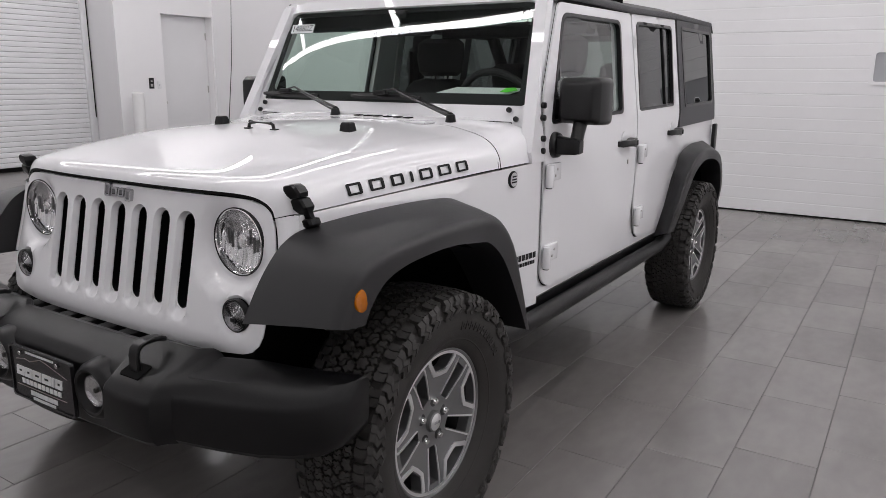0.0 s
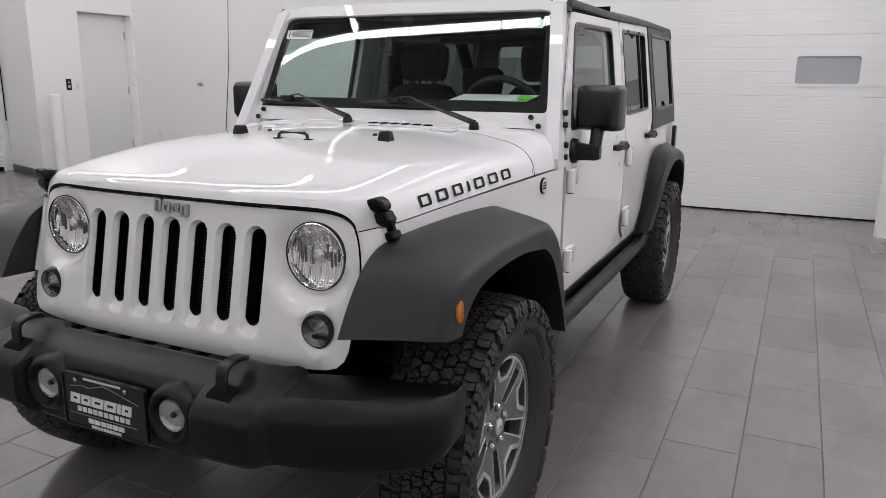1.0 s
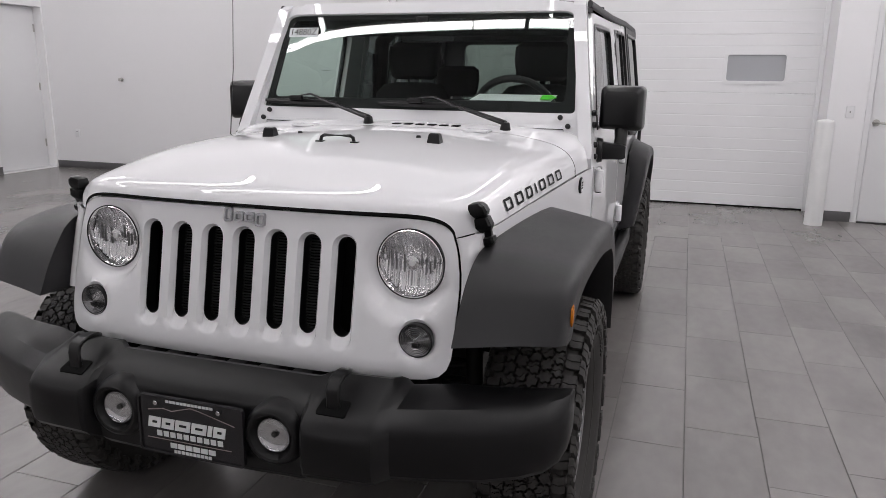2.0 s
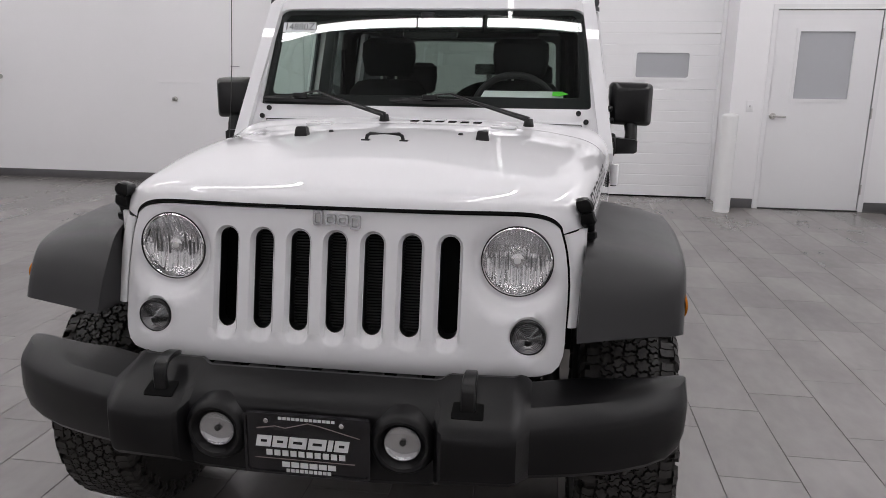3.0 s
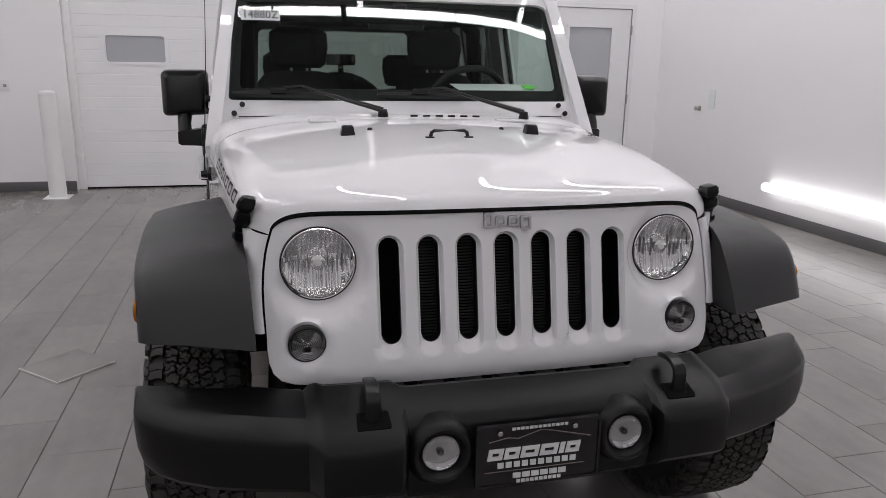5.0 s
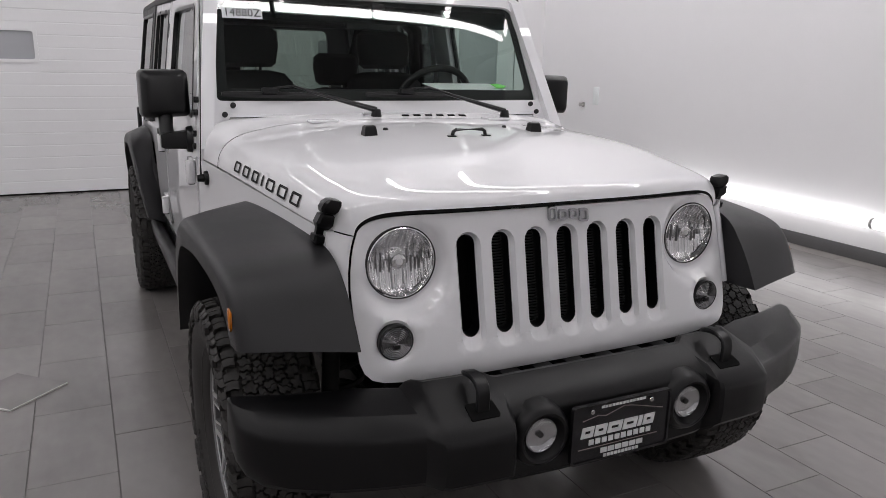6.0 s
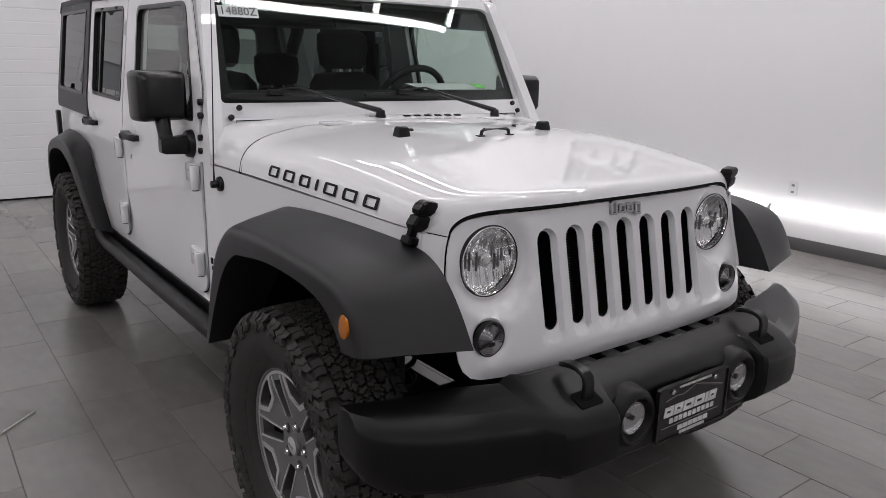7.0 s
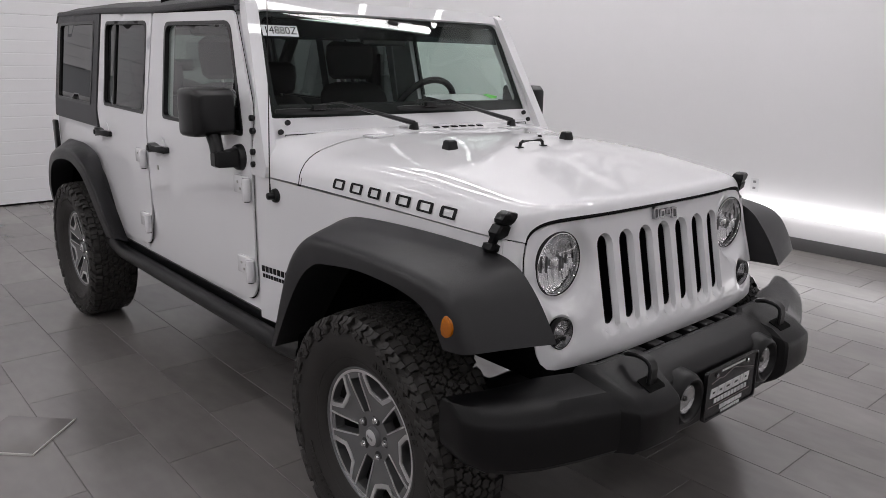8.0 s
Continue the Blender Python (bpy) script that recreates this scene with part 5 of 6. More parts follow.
# roof shell
rows = []
for i in range(-16, 17):
    u = i / 16
    x = 0.712 * u
    drop = 0.075 * max(0, abs(u) - 0.86) / 0.14
    rows.append([(x, y, z + 0.010 * (1 - u * u) - drop * 0.4) for y, z in ((1.045, 1.715), (1.055, 1.732), (1.14, 1.742), (1.9, 1.768), (2.6, 1.788), (3.35, 1.79), (3.47, 1.775), (3.52, 1.73))])
bm = loft(rows)
roof = part("hardtop_roof", bm, HARDTOP, car, "black textured hardtop roof", angle=50)
for s in (-1, 1):
    part("drip_rail", tube([(s * 0.700, 1.055, 1.722), (s * 0.709, 1.9, 1.722), (s * 0.706, 2.65, 1.745), (s * 0.700, 3.47, 1.750)], 0.011, 8, flat=1.5), HARDTOP, roof)
part("roof_joint", box(-0.66, 0.66, 1.905, 1.913, 1.70, 1.7815), DARKGAP, roof)
part("header", box(-0.66, 0.66, 1.06, 1.13, 1.675, 1.71, 0.01), INTERIOR, roof)
part("headliner", box(-0.68, 0.68, 1.09, 3.44, 1.700, 1.71), INTERIOR, roof)
part("header_cap", sheet([(-0.60, WL - 0.005), (0.60, WL - 0.005), (0.57, WL + 0.022), (-0.57, WL + 0.022)], [], lambda u, v, d: screen(u, v, d + 0.001), 0.1, 0.04), PAINT, frame_ob)
# tailgate with rear window
bm = sheet([(-0.77, 0.58), (0.77, 0.58), (0.76, 1.15), (0.70, 1.74), (-0.70, 1.74), (-0.76, 1.15)], [rounded([(-0.56, 1.22), (0.56, 1.22), (0.54, 1.66), (-0.54, 1.66)], 0.05)], lambda u, v, d: (u, 3.49 - d, v), 0.2, 0.03)
tg = part("tailgate", bm, HARDTOP, car)
g = part("rear_window", sheet(rounded([(-0.56, 1.22), (0.56, 1.22), (0.54, 1.66), (-0.54, 1.66)], 0.05), [], lambda u, v, d: (u, 3.47, v), 0.3), glass("rear_glass", (0.22, 0.26, 0.24)), tg)
g.visible_shadow = False
part("floor_pan", box(-0.74, 0.74, 0.42, 3.47, 0.50, 0.56), DARKGAP, car)
part("firewall", box(-0.5, 0.5, 0.70, 0.76, 0.5, 1.15), DARKGAP, car)
part("chassis_rail", box(-0.40, -0.30, -0.15, 3.4, 0.33, 0.43, 0.01), DARKSTEEL, car)
part("chassis_rail", box(0.30, 0.40, -0.15, 3.4, 0.33, 0.43, 0.01), DARKSTEEL, car)
for y in (0.0, 2.947):
    bm = cyl((-0.66, y, 0.40), (0.66, y, 0.40), 0.045, n=16)
    cyl((0.05, y - 0.12, 0.40), (0.05, y + 0.12, 0.40), 0.13, n=20, bevel=0.03, bm=bm)
    part("axle", bm, DARKSTEEL, car, "dark steel axle")
for s in (-1, 1):
    coil = [(s * 0.49 + 0.06 * math.cos(a * 0.5), 0.02 + 0.06 * math.sin(a * 0.5), 0.45 + a * 0.0052) for a in range(80)]
    part("coil_spring", tube(coil, 0.009, 6), DARKSTEEL, car)
    part("shock_absorber", cyl((s * 0.58, -0.12, 0.40), (s * 0.55, -0.08, 0.86), 0.026, n=12), DARKSTEEL, car)

# mirrors
for s in (-1, 1):
    foot = part("mirror", cyl((s * 0.772, 0.925, 1.15), (s * 0.800, 0.925, 1.15), 0.052, 0.046, n=28, bevel=0.006), BLACKPLASTIC, car, "black door mirror on a bent arm")
    bm = loft([[(s * x, 0.925 + a * wy, zc + b * wz) for a, b in ((-1, -1), (-1.1, 0), (-1, 1), (0, 1.1), (1, 1), (1.1, 0), (1, -1), (0, -1.1))] for x, wy, zc, wz in ((0.79, 0.03, 1.15, 0.034), (0.83, 0.028, 1.148, 0.03), (0.875, 0.026, 1.147, 0.028), (0.888, 0.018, 1.147, 0.022))], closed=True, cap=True)
    part("arm", bm, BLACKPLASTIC, foot)
    part("neck", tube([(s * 0.862, 0.93, 1.15), (s * 0.864, 0.945, 1.20), (s * 0.860, 0.985, 1.26)], [0.026, 0.025, 0.03], 12), BLACKPLASTIC, foot)
    rows = []
    for y, kx, kz in ((0.928, 0.70, 0.72), (0.931, 0.755, 0.775), (0.956, 0.93, 0.93), (0.963, 0.965, 0.965), (1.03, 1.0, 1.0), (1.072, 1.0, 1.0), (1.08, 0.975, 0.975)):
        ring = rounded([(-0.088 * kx, -0.084 * kz), (0.088 * kx, -0.090 * kz), (0.088 * kx, 0.088 * kz), (-0.084 * kx, 0.090 * kz)], 0.024 * kx, 5)
        rows.append([(s * (0.857 + a), y, 1.314 + b) for a, b in ring])
    hs = part("mirror_housing", loft(rows, closed=True, cap=True), BLACKPLASTIC, foot, "boxy black mirror housing")
    rm = rounded([(-0.085, -0.074), (0.085, -0.078), (0.085, 0.078), (-0.08, 0.08)], 0.03, 5)
    part("mirror_glass", sheet(rm, [], lambda u, v, d: (s * (0.857 + u * 0.95), 1.0815, 1.314 + v), 0.1), material("mirror_silver", (0.85, 0.85, 0.85), 0.02, metal=1.0), foot)

# ---- wheels ----
TR, RIMR = 0.405, 0.222
wheel = new("wheel")
wheel.parent = car
prof = [(0.222, -0.100), (0.232, -0.112), (0.26, -0.131), (0.305, -0.137), (0.345, -0.135), (0.372, -0.128), (0.388, -0.112), (0.391, -0.06), (0.392, 0.0),
        (0.391, 0.06), (0.388, 0.112), (0.372, 0.128), (0.350, 0.135), (0.322, 0.137), (0.295, 0.132), (0.270, 0.120), (0.248, 0.107), (0.235, 0.099), (0.229, 0.092), (0.226, 0.080)]
tyre = part("tyre", lathe(prof, 96), RUBBER, wheel, "black all-terrain tyre with deep tread")
part("bead_ring", lathe([(0.256, 0.109), (0.260, 0.1155), (0.266, 0.1165)], 72), RUBBER, tyre)
part("bead_ring", lathe([(0.350, 0.1345), (0.354, 0.1375), (0.358, 0.1335)], 72), RUBBER, tyre)
# moulded bars on the sidewall
bm = None
for base in (0.6, 0.6 + math.pi):
    bm = None
    for i in range(11):
        a = base + i * 0.085
        bm = sheet([(0.292, a), (0.318, a), (0.318, a + 0.055), (0.292, a + 0.055)], [[(0.300, a + 0.017), (0.310, a + 0.017), (0.310, a + 0.040), (0.300, a + 0.040)]], lambda u, v, d: (0.1375 - 0.10 * (0.318 - u) - d, u * math.cos(v), u * math.sin(v)), 0.03, 0.004, bm=bm)
    part("sidewall_marking", bm, RUBBER, tyre, "raised plain marks on the sidewall", smooth=False)


def tread_block(poly, r0, r1, bm, bend=None):
    """Block over (angle, width) polygon, from radius r0 up to r1."""
    cx, cy = sum(p[0] for p in poly) / len(poly), sum(p[1] for p in poly) / len(poly)
    lo = [bm.verts.new((w, r0 * math.cos(a), r0 * math.sin(a))) for a, w in poly]
    hi = []
    for a, w in poly:
        a2, w2 = cx + (a - cx) * 0.93, cy + (w - cy) * 0.93
        r = r1 - 0.010 * (abs(w2) / 0.13) ** 4
        hi.append(bm.verts.new((w2, r * math.cos(a2), r * math.sin(a2))))
    n = len(poly)
    bm.faces.new(hi)
    for i in range(n):
        bm.faces.new((lo[i], lo[(i + 1) % n], hi[(i + 1) % n], hi[i]))


N = 38
st = math.tau / N
trng = random.Random(11)


def clipped(poly, p, q, gap):
    """The part of a convex polygon nearer to p than to q, less half a gap."""
    n = (q - p).normalized()
    c = (p + q) / 2 - n * gap / 2
    out = []
    for a, b in zip(poly, poly[1:] + poly[:1]):
        da, db = (a - c).dot(n), (b - c).dot(n)
        if da <= 0:
            out.append(a)
        if (da < 0) != (db < 0):
            out.append(a.lerp(b, da / (da - db)))
    return out


def stepped(poly):
    """The polygon with a zigzag in each long edge, matching its neighbour's."""
    out = []
    for a, b in zip(poly, poly[1:] + poly[:1]):
        out.append(a)
        if (b - a).length > 0.011:
            n = Vector((b.y - a.y, a.x - b.x)).normalized() * min(0.0034, (b - a).length * 0.16)
            out += [a.lerp(b, 0.36) + n, a.lerp(b, 0.64) - n]
    return out


# interlocking middle blocks: uneven cells round the tyre
bm = bmesh.new()
COLS, ROWS, ARCLEN = 5, 72, math.tau * TR
step_y, step_w = ARCLEN / ROWS, 0.164 / COLS
seeds = {}
for i in range(ROWS):
    for j in range(COLS):
        seeds[i, j] = Vector(((i + (0.5 if j % 2 else 0.0) + trng.uniform(-0.25, 0.25)) * step_y, -0.082 + (j + 0.5 + trng.uniform(-0.24, 0.24)) * step_w))
for (i, j), p in seeds.items():
    cell = [p + Vector(d) for d in ((-0.05, -0.05), (0.05, -0.05), (0.05, 0.05), (-0.05, 0.05))]
    for di in (-2, -1, 0, 1, 2):
        for dj in (-2, -1, 0, 1, 2):
            if (di or dj) and 0 <= j + dj < COLS:
                q = seeds[(i + di) % ROWS, j + dj].copy()
                q.x += ARCLEN * ((i + di) // ROWS)
                cell = clipped(cell, p, q, 0.0052)
    for side in (-1, 1):
        cell = clipped(cell, p, Vector((p.x, side * 0.083 * 2 - p.y)), 0.004)
    # many blocks are split by a sipe, and all have stepped edges
    halves = [cell]
    if trng.random() < 0.7:
        v = Vector((1.0, trng.uniform(-0.7, 0.7))) * 0.001
        halves = [clipped(cell, p - v, p + v, 0.0016), clipped(cell, p + v, p - v, 0.0016)]
    for piece_of in halves:
        if len(piece_of) > 2:
            tread_block([(v.x / TR, v.y) for v in stepped(piece_of)][::-1], 0.385, TR, bm)
# shoulder blocks, cut by narrow sipes
for i in range(N):
    a = i * st
    for s in (-1, 1):
        o = a + (0.5 * st if s > 0 else 0)
        w1 = 0.128 if i % 2 else 0.123
        for k in range(2):
            b0, b1 = o + (0.33 + 0.37 * k) * st, o + (0.33 + 0.37 * k + 0.345) * st
            tread_block([(b0, s * 0.088), (b0 + 0.10 * st, s * (0.084 if k == 1 else 0.088)), (b1 + 0.02 * st, s * 0.087), (b1 + 0.06 * st, s * 0.104), (b1, s * w1), (b0, s * w1), (b0 + 0.06 * st, s * 0.104)][::s], 0.378, TR - 0.001, bm)
part("tread", bm, TREAD, tyre, "deep interlocking tread blocks", smooth=False)["kind"] = "stuff"
bm = bmesh.new()
for i in range(N):
    a = i * st
    for s in (-1, 1):
        o = a + (0.5 * st if s > 0 else 0)
        rows = ((0.126, 0.399, 0.0), (0.1370, 0.387, 0.02), (0.1425, 0.376, 0.26), (0.1440, 0.364, 0.04), (0.1430, 0.350, 0.30), (0.1415, 0.340, 0.16))
        if i % 2:
            rows = rows[:5]
        grid = []
        for w, r, sh in rows:
            line = []
            for k, (f, out, down) in enumerate(((0.34, -0.012, 0.004), (0.36, 0.0, 0.0), (0.66, 0.0025, 0.002), (0.70, -0.002, 0.002), (0.74, 0.002, 0.002), (1.02, 0.0, 0.0), (1.04, -0.012, 0.004))):
                a = o + (f + sh) * st
                line.append(bm.verts.new((s * (w + out), (r - down) * math.cos(a), (r - down) * math.sin(a))))
            grid.append(line)
        a0 = grid[-1]
        grid.append([bm.verts.new((s * 0.128, v.co.y * 0.99, v.co.z * 0.99)) for v in a0])
        for p, q in zip(grid, grid[1:]):
            for k in range(6):
                bm.faces.new((p[k], p[k + 1], q[k + 1], q[k]))
part("shoulder_lug", bm, TREAD, tyre, smooth=False)["kind"] = "stuff"


def polar(pts):
    return [(r * math.cos(a), r * math.sin(a)) for r, a in pts]


def arc(r, a0, a1, n=5):
    return [(r, a0 + (a1 - a0) * i / n) for i in range(n + 1)]


def face_depth(r):
    return 0.063 + 0.021 * smoothstep(0.045, 0.212, r)


wa, wb = [], []
for k in range(5):
    c = math.radians(90 + 72 * k)
    A = [(0.204, c - 0.285)] + arc(0.2105, c - 0.27, c + 0.27, 6) + [(0.204, c + 0.285), (0.165, c + 0.16), (0.162, c), (0.165, c - 0.16)]
    wa.append(rounded(polar(A), 0.006, 2))
    e = c + math.radians(36)
    wb.append(rounded([(a * math.cos(e) - b * math.sin(e), a * math.sin(e) + b * math.cos(e)) for a, b in ((0.080, -0.0165), (0.192, -0.026), (0.192, 0.026), (0.080, 0.0165))], 0.007, 3))
bm = sheet(circle(0, 0, 0.222, 72), wa + wb, lambda u, v, d: (face_depth(math.hypot(u, v)) - d * 4.2, u, v), 0.02, 0.009, edge=0.014)
rim = part("rim", bm, GUNMETAL, wheel, "grey five-spoke alloy rim with bright machined edges")
part("rim_lip", lathe([(0.2195, 0.072), (0.2195, 0.086), (0.2215, 0.089), (0.2240, 0.0910), (0.2265, 0.0925), (0.2285, 0.0915), (0.2300, 0.082)], 80), GUNMETAL, rim, "grey rim lip")
part("rim_barrel", lathe([(0.2205, 0.080), (0.211, 0.055), (0.200, 0.03), (0.195, -0.10), (0.215, -0.115)], 64), DARKSTEEL, rim)
bm = None
for k in range(5):
    c = math.radians(90 + 72 * k)
    outr = [(0.2115, c - 0.295), (0.204, c - 0.30), (0.1615, c - 0.17), (0.158, c), (0.1615, c + 0.17), (0.204, c + 0.30), (0.2115, c + 0.295), (0.2115, c + 0.365), (0.203, c + 0.37), (0.151, c + 0.235), (0.1445, c), (0.151, c - 0.235), (0.203, c - 0.37), (0.2115, c - 0.365)]
    bm = sheet(polar(outr), [], lambda u, v, d: (face_depth(math.hypot(u, v)) + 0.0035 - d, u, v), 0.012, 0.004, bm=bm)
    e = c + math.radians(36)

    def spoke(a, b):
        return (a * math.cos(e) - b * math.sin(e), a * math.sin(e) + b * math.cos(e))
    for sg in (-1, 1):
        strip = [spoke(0.206, sg * 0.0285), spoke(0.206, sg * 0.0345), spoke(0.084, sg * 0.0225), spoke(0.079, sg * 0.0180)]
        bm = sheet(strip, [], lambda u, v, d: (face_depth(math.hypot(u, v)) + 0.003 - d, u, v), 0.012, 0.004, bm=bm)
bm = sheet(circle(0, 0, 0.2217, 80), [circle(0, 0, 0.2112, 80)], lambda u, v, d: (face_depth(math.hypot(u, v)) + 0.0025 - d, u, v), 0.03, 0.004, bm=bm)
part("machined_face", bm, MACHINED, rim, "bright machined spoke edges")
part("hub", lathe([(0.0005, 0.077), (0.026, 0.077), (0.031, 0.074), (0.034, 0.063), (0.05, 0.059)], 40), GUNMETAL, rim)
part("hub_cap", lathe([(0.0005, 0.082), (0.020, 0.081), (0.026, 0.078), (0.027, 0.07)], 32), MACHINED, rim, "grey hub cap")
for k in range(4):
    part("hub_mark", box(0.0815, 0.0825, -0.014 + k * 0.0075, -0.009 + k * 0.0075, -0.004, 0.004), SIGNGREY, rim)
for k in range(5):
    c = math.radians(90 + 72 * k)
    y, z = 0.0635 * math.cos(c), 0.0635 * math.sin(c)
    part("nut_recess", cyl((0.057, y, z), (0.0645, y, z), 0.018, n=18), DARKSTEEL, rim)
    bm = cyl((0.056, y, z), (0.072, y, z), 0.0115, n=6, bevel=0.001)
    cyl((0.072, y, z), (0.077, y, z), 0.0095, 0.0075, n=12, bm=bm)
    part("wheel_nut", bm, CHROME, rim, "chrome wheel nut")
part("brake_disc", cyl((-0.01, 0, 0), (0.012, 0, 0), 0.155, n=40, bevel=0.003), STEEL, wheel)
part("brake_caliper", box(-0.03, 0.04, -0.17, -0.09, -0.03, 0.11, 0.015), DARKSTEEL, wheel)
part("wheel_back", cyl((-0.05, 0, 0), (-0.04, 0, 0), 0.196, n=40), DARKGAP, wheel)
WHEELS = [(0.777, 0.0, 0, -6), (-0.777, 0.0, 180, -13), (0.777, 2.947, 0, -20), (-0.777, 2.947, 180, 40)]
SIZE = Matrix.Diagonal((0.94, 0.99, 0.99, 1))
for i, (x, y, turn, spin) in enumerate(WHEELS):
    m = Matrix.Translation((x, y, TR * 0.99 - 0.003)) @ pose(0, 0, 0, 0, 0, turn) @ pose(0, 0, 0, spin, 0, 0) @ SIZE
    if i == 0:
        wheel.matrix_basis = m
        first_wheel = wheel
    else:
        copy_thing(first_wheel, m)

# ---- interior ----
bm = loft([[(x, y, z) for y, z in ((0.83, 1.22), (0.875, 1.292), (0.94, 1.322), (1.05, 1.332), (1.15, 1.315), (1.2, 1.25), (1.2, 1.05), (1.12, 0.85))] for x in (-0.72, -0.4, 0.0, 0.4, 0.72)])
dash = part("dashboard", bm, INTERIOR, car, "dark grey dashboard")
part("instrument_hood", loft([[(x, y, z) for x, z in ((0.20, 1.285), (0.22, 1.32), (0.29, 1.345), (0.43, 1.345), (0.50, 1.32), (0.52, 1.285))] for y in (0.98, 1.06, 1.13)], cap=True), INTERIOR, dash)
pp = part("paper_sheet", sheet([(0.24, 0.92), (0.58, 0.92), (0.58, 1.08), (0.24, 1.08)], [], lambda u, v, d: (u, v, 1.338 + (v - 0.92) * 0.13 - d), 0.1, 0.002), PAPER, dash, "white paper sheet with a green tag")
part("green_tag", sheet([(0.535, 0.925), (0.565, 0.92), (0.60, 0.95), (0.572, 0.985), (0.535, 0.98)], [], lambda u, v, d: (u, v, 1.345 + (v - 0.92) * 0.25 - d), 0.1, 0.002), GREENTAG, pp, "bright green tag")
# steering wheel
cxw = Vector((0.367, 1.235, 1.262))
tilt = pose(0, 0, 0, 118)
pts = [cxw + tilt @ Vector((0.185 * math.cos(a * math.tau / 40), 0.185 * math.sin(a * math.tau / 40), 0)) for a in range(40)]
sw = part("steering_wheel", tube(pts, 0.016, 10, closed=True), INTERIOR, car, "black steering wheel")
bm = loft([[cxw + tilt @ Vector((r * math.cos(a * math.tau / 20), r * math.sin(a * math.tau / 20), h)) for a in range(20)] for r, h in ((0.01, 0.03), (0.06, 0.025), (0.075, 0.0), (0.05, -0.05))], closed=True)
for a in (0, 180, 270):
    d = tilt @ Vector((math.cos(radians(a)), math.sin(radians(a)), 0))
    tube([cxw + d * 0.06, cxw + d * 0.18], 0.018, 8, bm=bm, flat=0.6)
part("hub", bm, INTERIOR, sw)


def seat(x, y, zb=1.27):
    ob = part("seat", loft([[(x + a * w, y + yy, z) for a in (-1, -0.85, -0.4, 0, 0.4, 0.85, 1)] for w, yy, z in ((0.24, -0.45, 0.84), (0.25, -0.42, 0.90), (0.25, -0.1, 0.88), (0.24, 0.0, 0.90))]), CLOTH, car, "dark cloth seat with headrest")
    rows = []
    for w, yy, z, dp in ((0.23, 0.0, 0.86, 0.05), (0.25, 0.03, 1.00, 0.07), (0.245, 0.08, 1.16, 0.07), (0.22, 0.12, zb, 0.06), (0.18, 0.135, zb + 0.045, 0.045), (0.1, 0.14, zb + 0.06, 0.02)):
        rows.append([(x + math.cos(t) * w * (1 if abs(math.cos(t)) < 0.9 else 0.97), y + yy - math.sin(t) * dp, z) for t in [i * math.tau / 20 for i in range(20)]])
    part("backrest", loft(rows, closed=True, cap=True), CLOTH, ob)
    rows = []
    for w, yy, z, dp in ((0.11, 0.15, zb + 0.075, 0.03), (0.135, 0.15, zb + 0.095, 0.05), (0.15, 0.15, zb + 0.18, 0.055), (0.145, 0.155, zb + 0.25, 0.05), (0.11, 0.16, zb + 0.275, 0.03)):
        rows.append([(x + math.copysign(abs(math.cos(t)) ** 0.6, math.cos(t)) * w, y + yy - math.sin(t) * dp, z) for t in [i * math.tau / 20 for i in range(20)]])
    part("headrest", loft(rows, closed=True, cap=True), CLOTH, ob)
    for sx in (-0.04, 0.04):
        part("headrest_post", cyl((x + sx, y + 0.14, zb + 0.03), (x + sx, y + 0.15, zb + 0.12), 0.007, n=8), STEEL, ob)


seat(-0.36, 1.72, 1.335)
seat(0.36, 1.72, 1.335)
seat(-0.38, 2.62, 1.22)
seat(0.38, 2.62, 1.22)
# padded sport bar
for s in (-1, 1):
    part("sport_bar", tube([(s * 0.60, 1.10, 1.655), (s * 0.61, 1.6, 1.69), (s * 0.61, 2.05, 1.70), (s * 0.61, 2.9, 1.69), (s * 0.62, 3.3, 1.2)], 0.042, 10), CLOTH, car, "padded black roll bar")
    part("roll_hoop", tube([(s * 0.66, 2.06, 0.9), (s * 0.655, 2.06, 1.3), (s * 0.63, 2.06, 1.62), (s * 0.56, 2.06, 1.69)], 0.042, 10), CLOTH, car)
    part("seat_belt", box(s * 0.655 - 0.006, s * 0.655 + 0.006, 1.985, 2.02, 0.95, 1.55), CLOTH, car)
part("cross_bar", tube([(-0.61, 2.06, 1.69), (0.61, 2.06, 1.69)], 0.042, 10), CLOTH, car)
part("overhead_speaker", box(-0.45, 0.45, 2.0, 2.14, 1.62, 1.70, 0.03), INTERIOR, car, "overhead sound bar")
rv = part("rear_view_mirror", box(-0.12, 0.12, 1.055, 1.09, 1.575, 1.635, 0.015), BLACKPLASTIC, car, "black rear view mirror")
part("stem", tube([(0, 1.00, 1.665), (0, 1.03, 1.64), (0, 1.055, 1.62)], 0.010, 8), BLACKPLASTIC, rv)
part("sensor_pod", box(-0.03, 0.03, 0.995, 1.035, 1.64, 1.68, 0.01), BLACKPLASTIC, rv)
for s in (-1, 1):
    part("sun_visor", box(s * 0.35 - 0.2, s * 0.35 + 0.2, 1.06, 1.075, 1.62, 1.69, 0.006), INTERIOR, car)
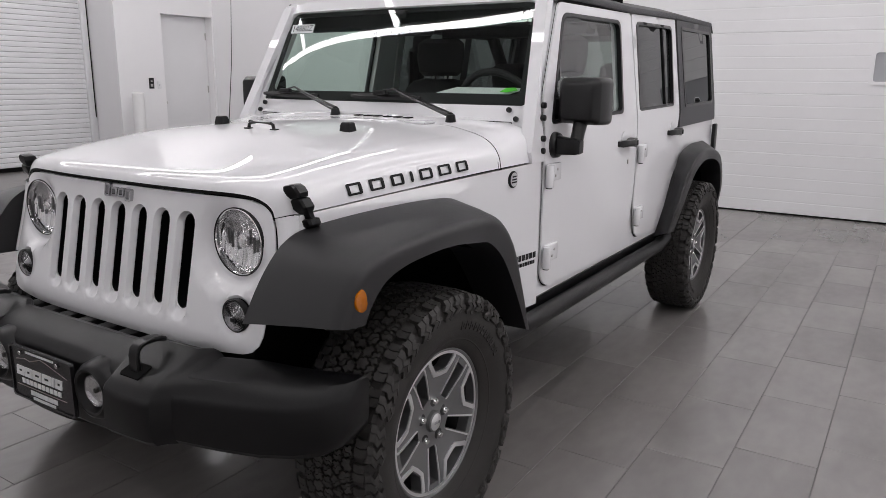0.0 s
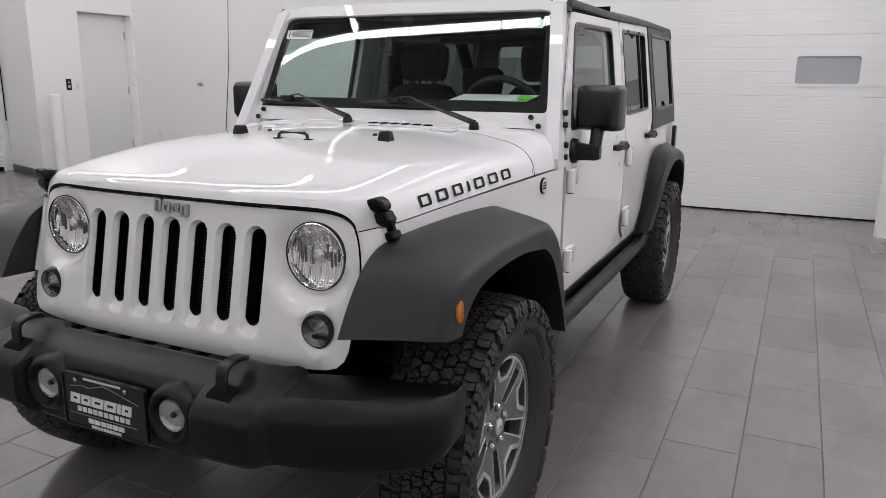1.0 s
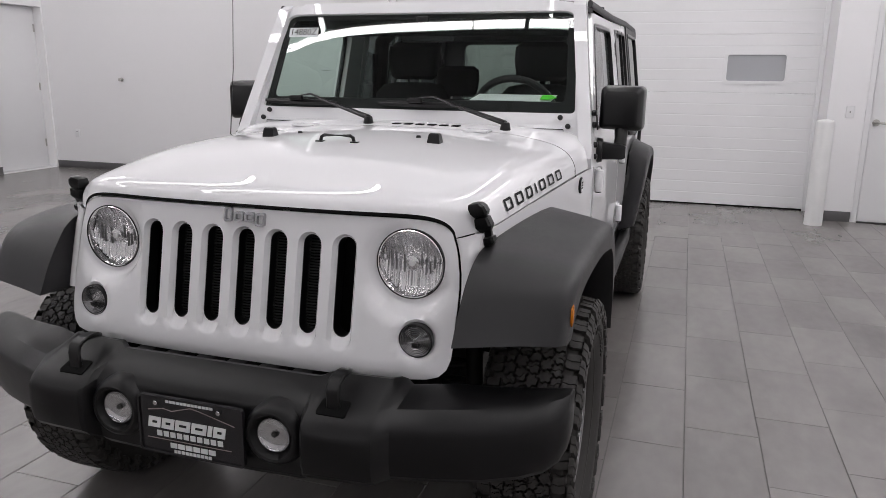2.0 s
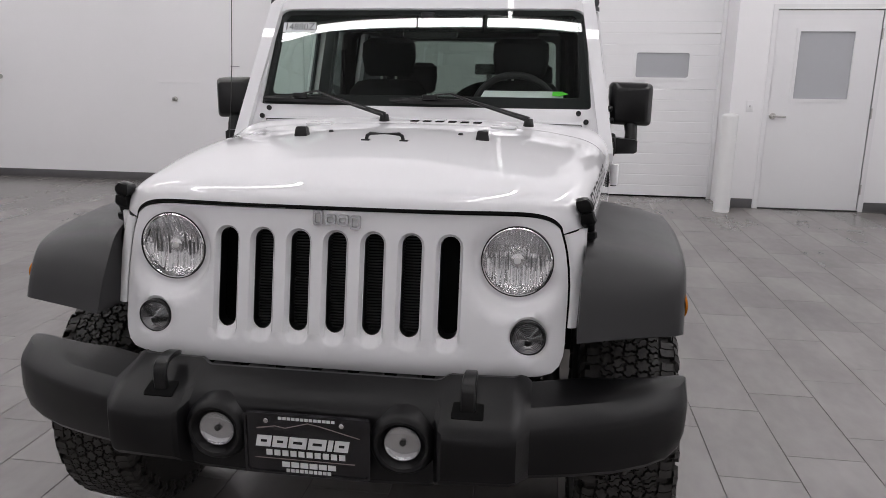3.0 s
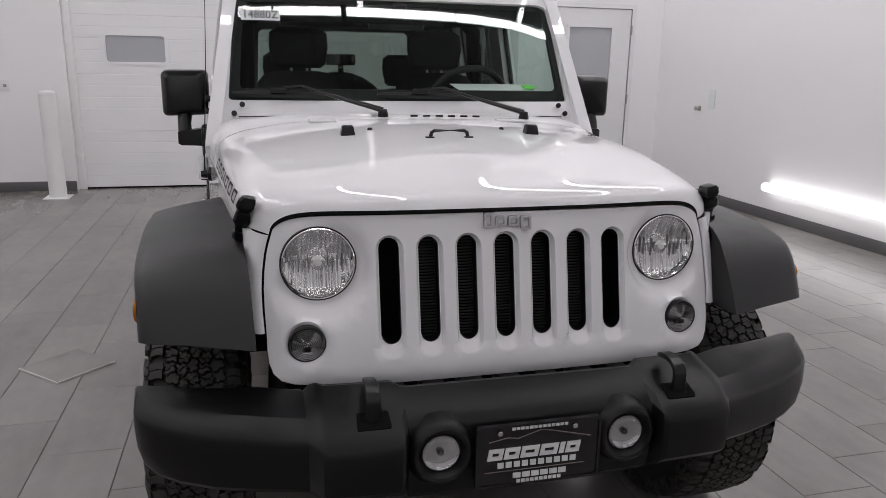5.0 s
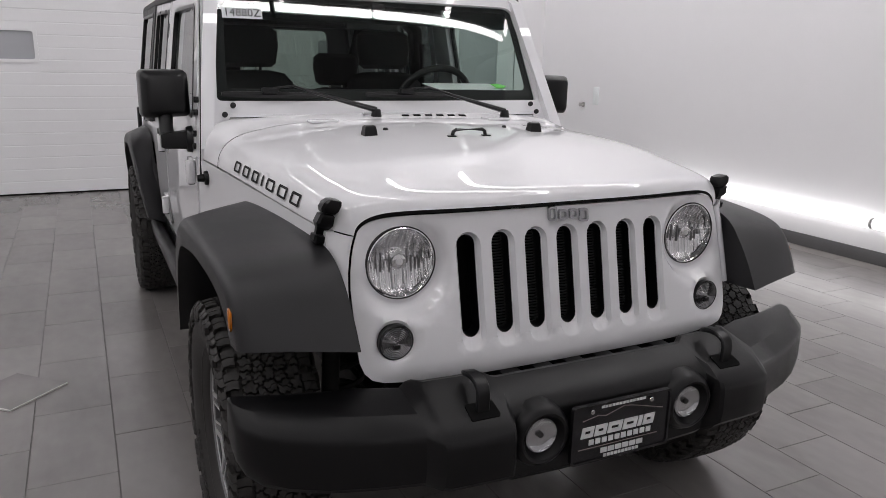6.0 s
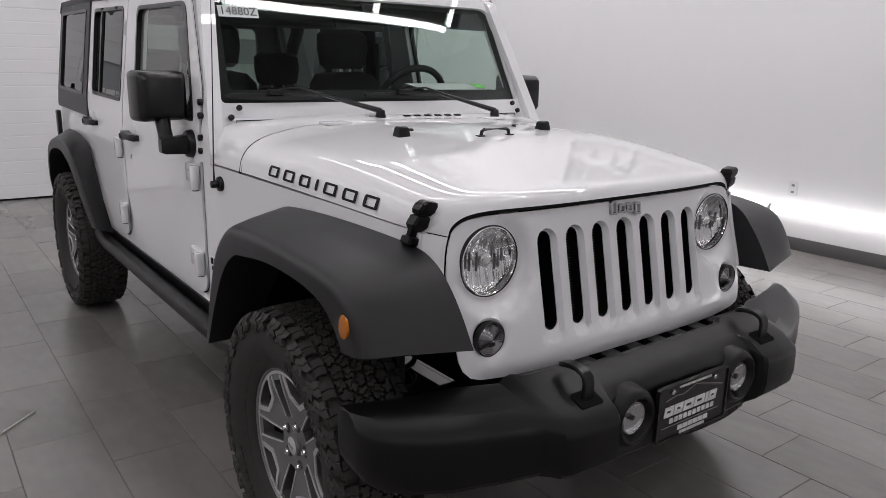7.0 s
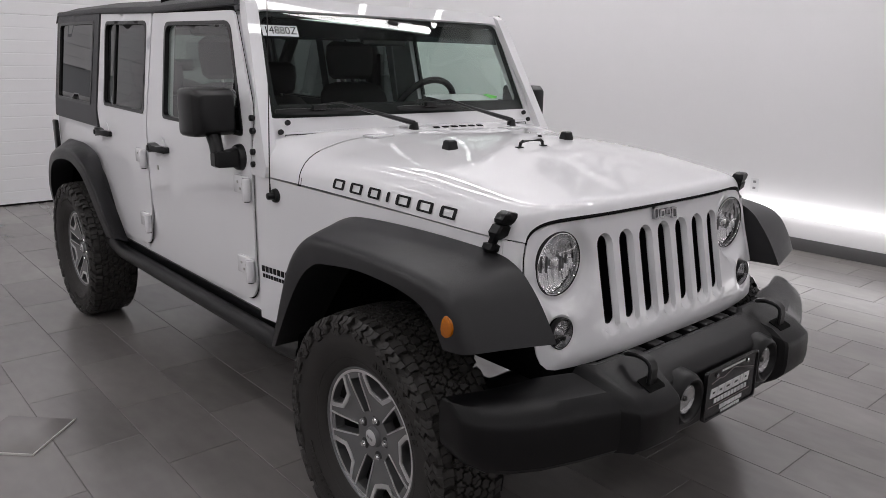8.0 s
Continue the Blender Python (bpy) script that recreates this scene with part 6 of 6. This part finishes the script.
# spare wheel behind the rear window
sp = part("spare_wheel", lathe(prof, 64, m=Matrix.Translation((0.05, 3.66, 0.98)) @ pose(0, 0, 0, 0, 0, 90)), RUBBER, car, "spare wheel on the tailgate")
part("spare_carrier", box(-0.1, 0.2, 3.49, 3.60, 0.8, 1.15, 0.02), DARKSTEEL, sp)
part("stop_lamp", box(-0.06, 0.16, 3.53, 3.58, 1.42, 1.50, 0.012), BLACKPLASTIC, sp)
part("lamp_stalk", box(0.03, 0.07, 3.54, 3.57, 1.1, 1.43), BLACKPLASTIC, sp)

# black cord hanging from the ceiling
cord = thing("hanging_cord", "thick black cord hanging from the ceiling", "cord", at=(0.05, -0.75, TOP))
part("cable", tube([(0, 0, 0), (0.004, 0, -0.8), (-0.003, 0, -1.6), (0.0, 0, -2.4)], 0.026, 10), BLACKPLASTIC, cord)
part("plug", cyl((0, 0, -2.52), (0, 0, -2.39), 0.038, 0.026, n=14, bevel=0.004), BLACKPLASTIC, cord)

# ---- floor tiles ----
TX, TY, GAP = 0.2925, 0.588, 0.0028
tile_bm = box(0, TX - GAP, 0, TY - GAP, -0.012, 0.0, 0.0012, 1)
tile_me = bpy.data.meshes.new("tile")
tile_bm.to_mesh(tile_me)
tile_bm.free()
tile_me.materials.append(TILE)
rng = random.Random(3)
rest_v, rest_f = [], []
cell = [(0, 0, 0), (TX - GAP, 0, 0), (TX - GAP, TY - GAP, 0), (0, TY - GAP, 0)]
for i in range(-40, 10):
    x = 1.79 + i * TX
    for k in range(-15, 12):
        y = 0.755 + (i % 3) * TY / 3 + k * TY if i > -7 else 0.34 + (i % 2) * TY / 2 + k * TY
        if x < -9.7 or x > EAST or y > 7.0 or y < SOUTH - 0.6:
            continue
        z = rng.uniform(-0.0006, 0.0)
        tilt_x, tilt_y = rng.uniform(-0.0008, 0.0008), rng.uniform(-0.0005, 0.0005)
        near = -2.2 < x < 2.6 and -1.4 < y < 4.6
        if near:
            ob = bpy.data.objects.new("tile", tile_me)
            scene.collection.objects.link(ob)
            ob.parent = floor
            ob.location = (x, y, z)
            ob.rotation_euler = (tilt_x, tilt_y, 0)
        else:
            n = len(rest_v)
            rest_v += [(x + a, y + b, z) for a, b, c in cell]
            rest_v += [(x + a, y + b, -0.012) for a, b, c in cell]
            rest_f += [(n, n + 1, n + 2, n + 3)] + [(n + j, n + 4 + j, n + 4 + (j + 1) % 4, n + (j + 1) % 4) for j in range(4)]
me = bpy.data.meshes.new("tile_field")
me.from_pydata(rest_v, [], rest_f)
me.materials.append(TILE_FAR)
ob = new("tile_field", me)
ob.parent = floor
tagged(ob, "dark grey floor tiles farther off", kind="stuff")
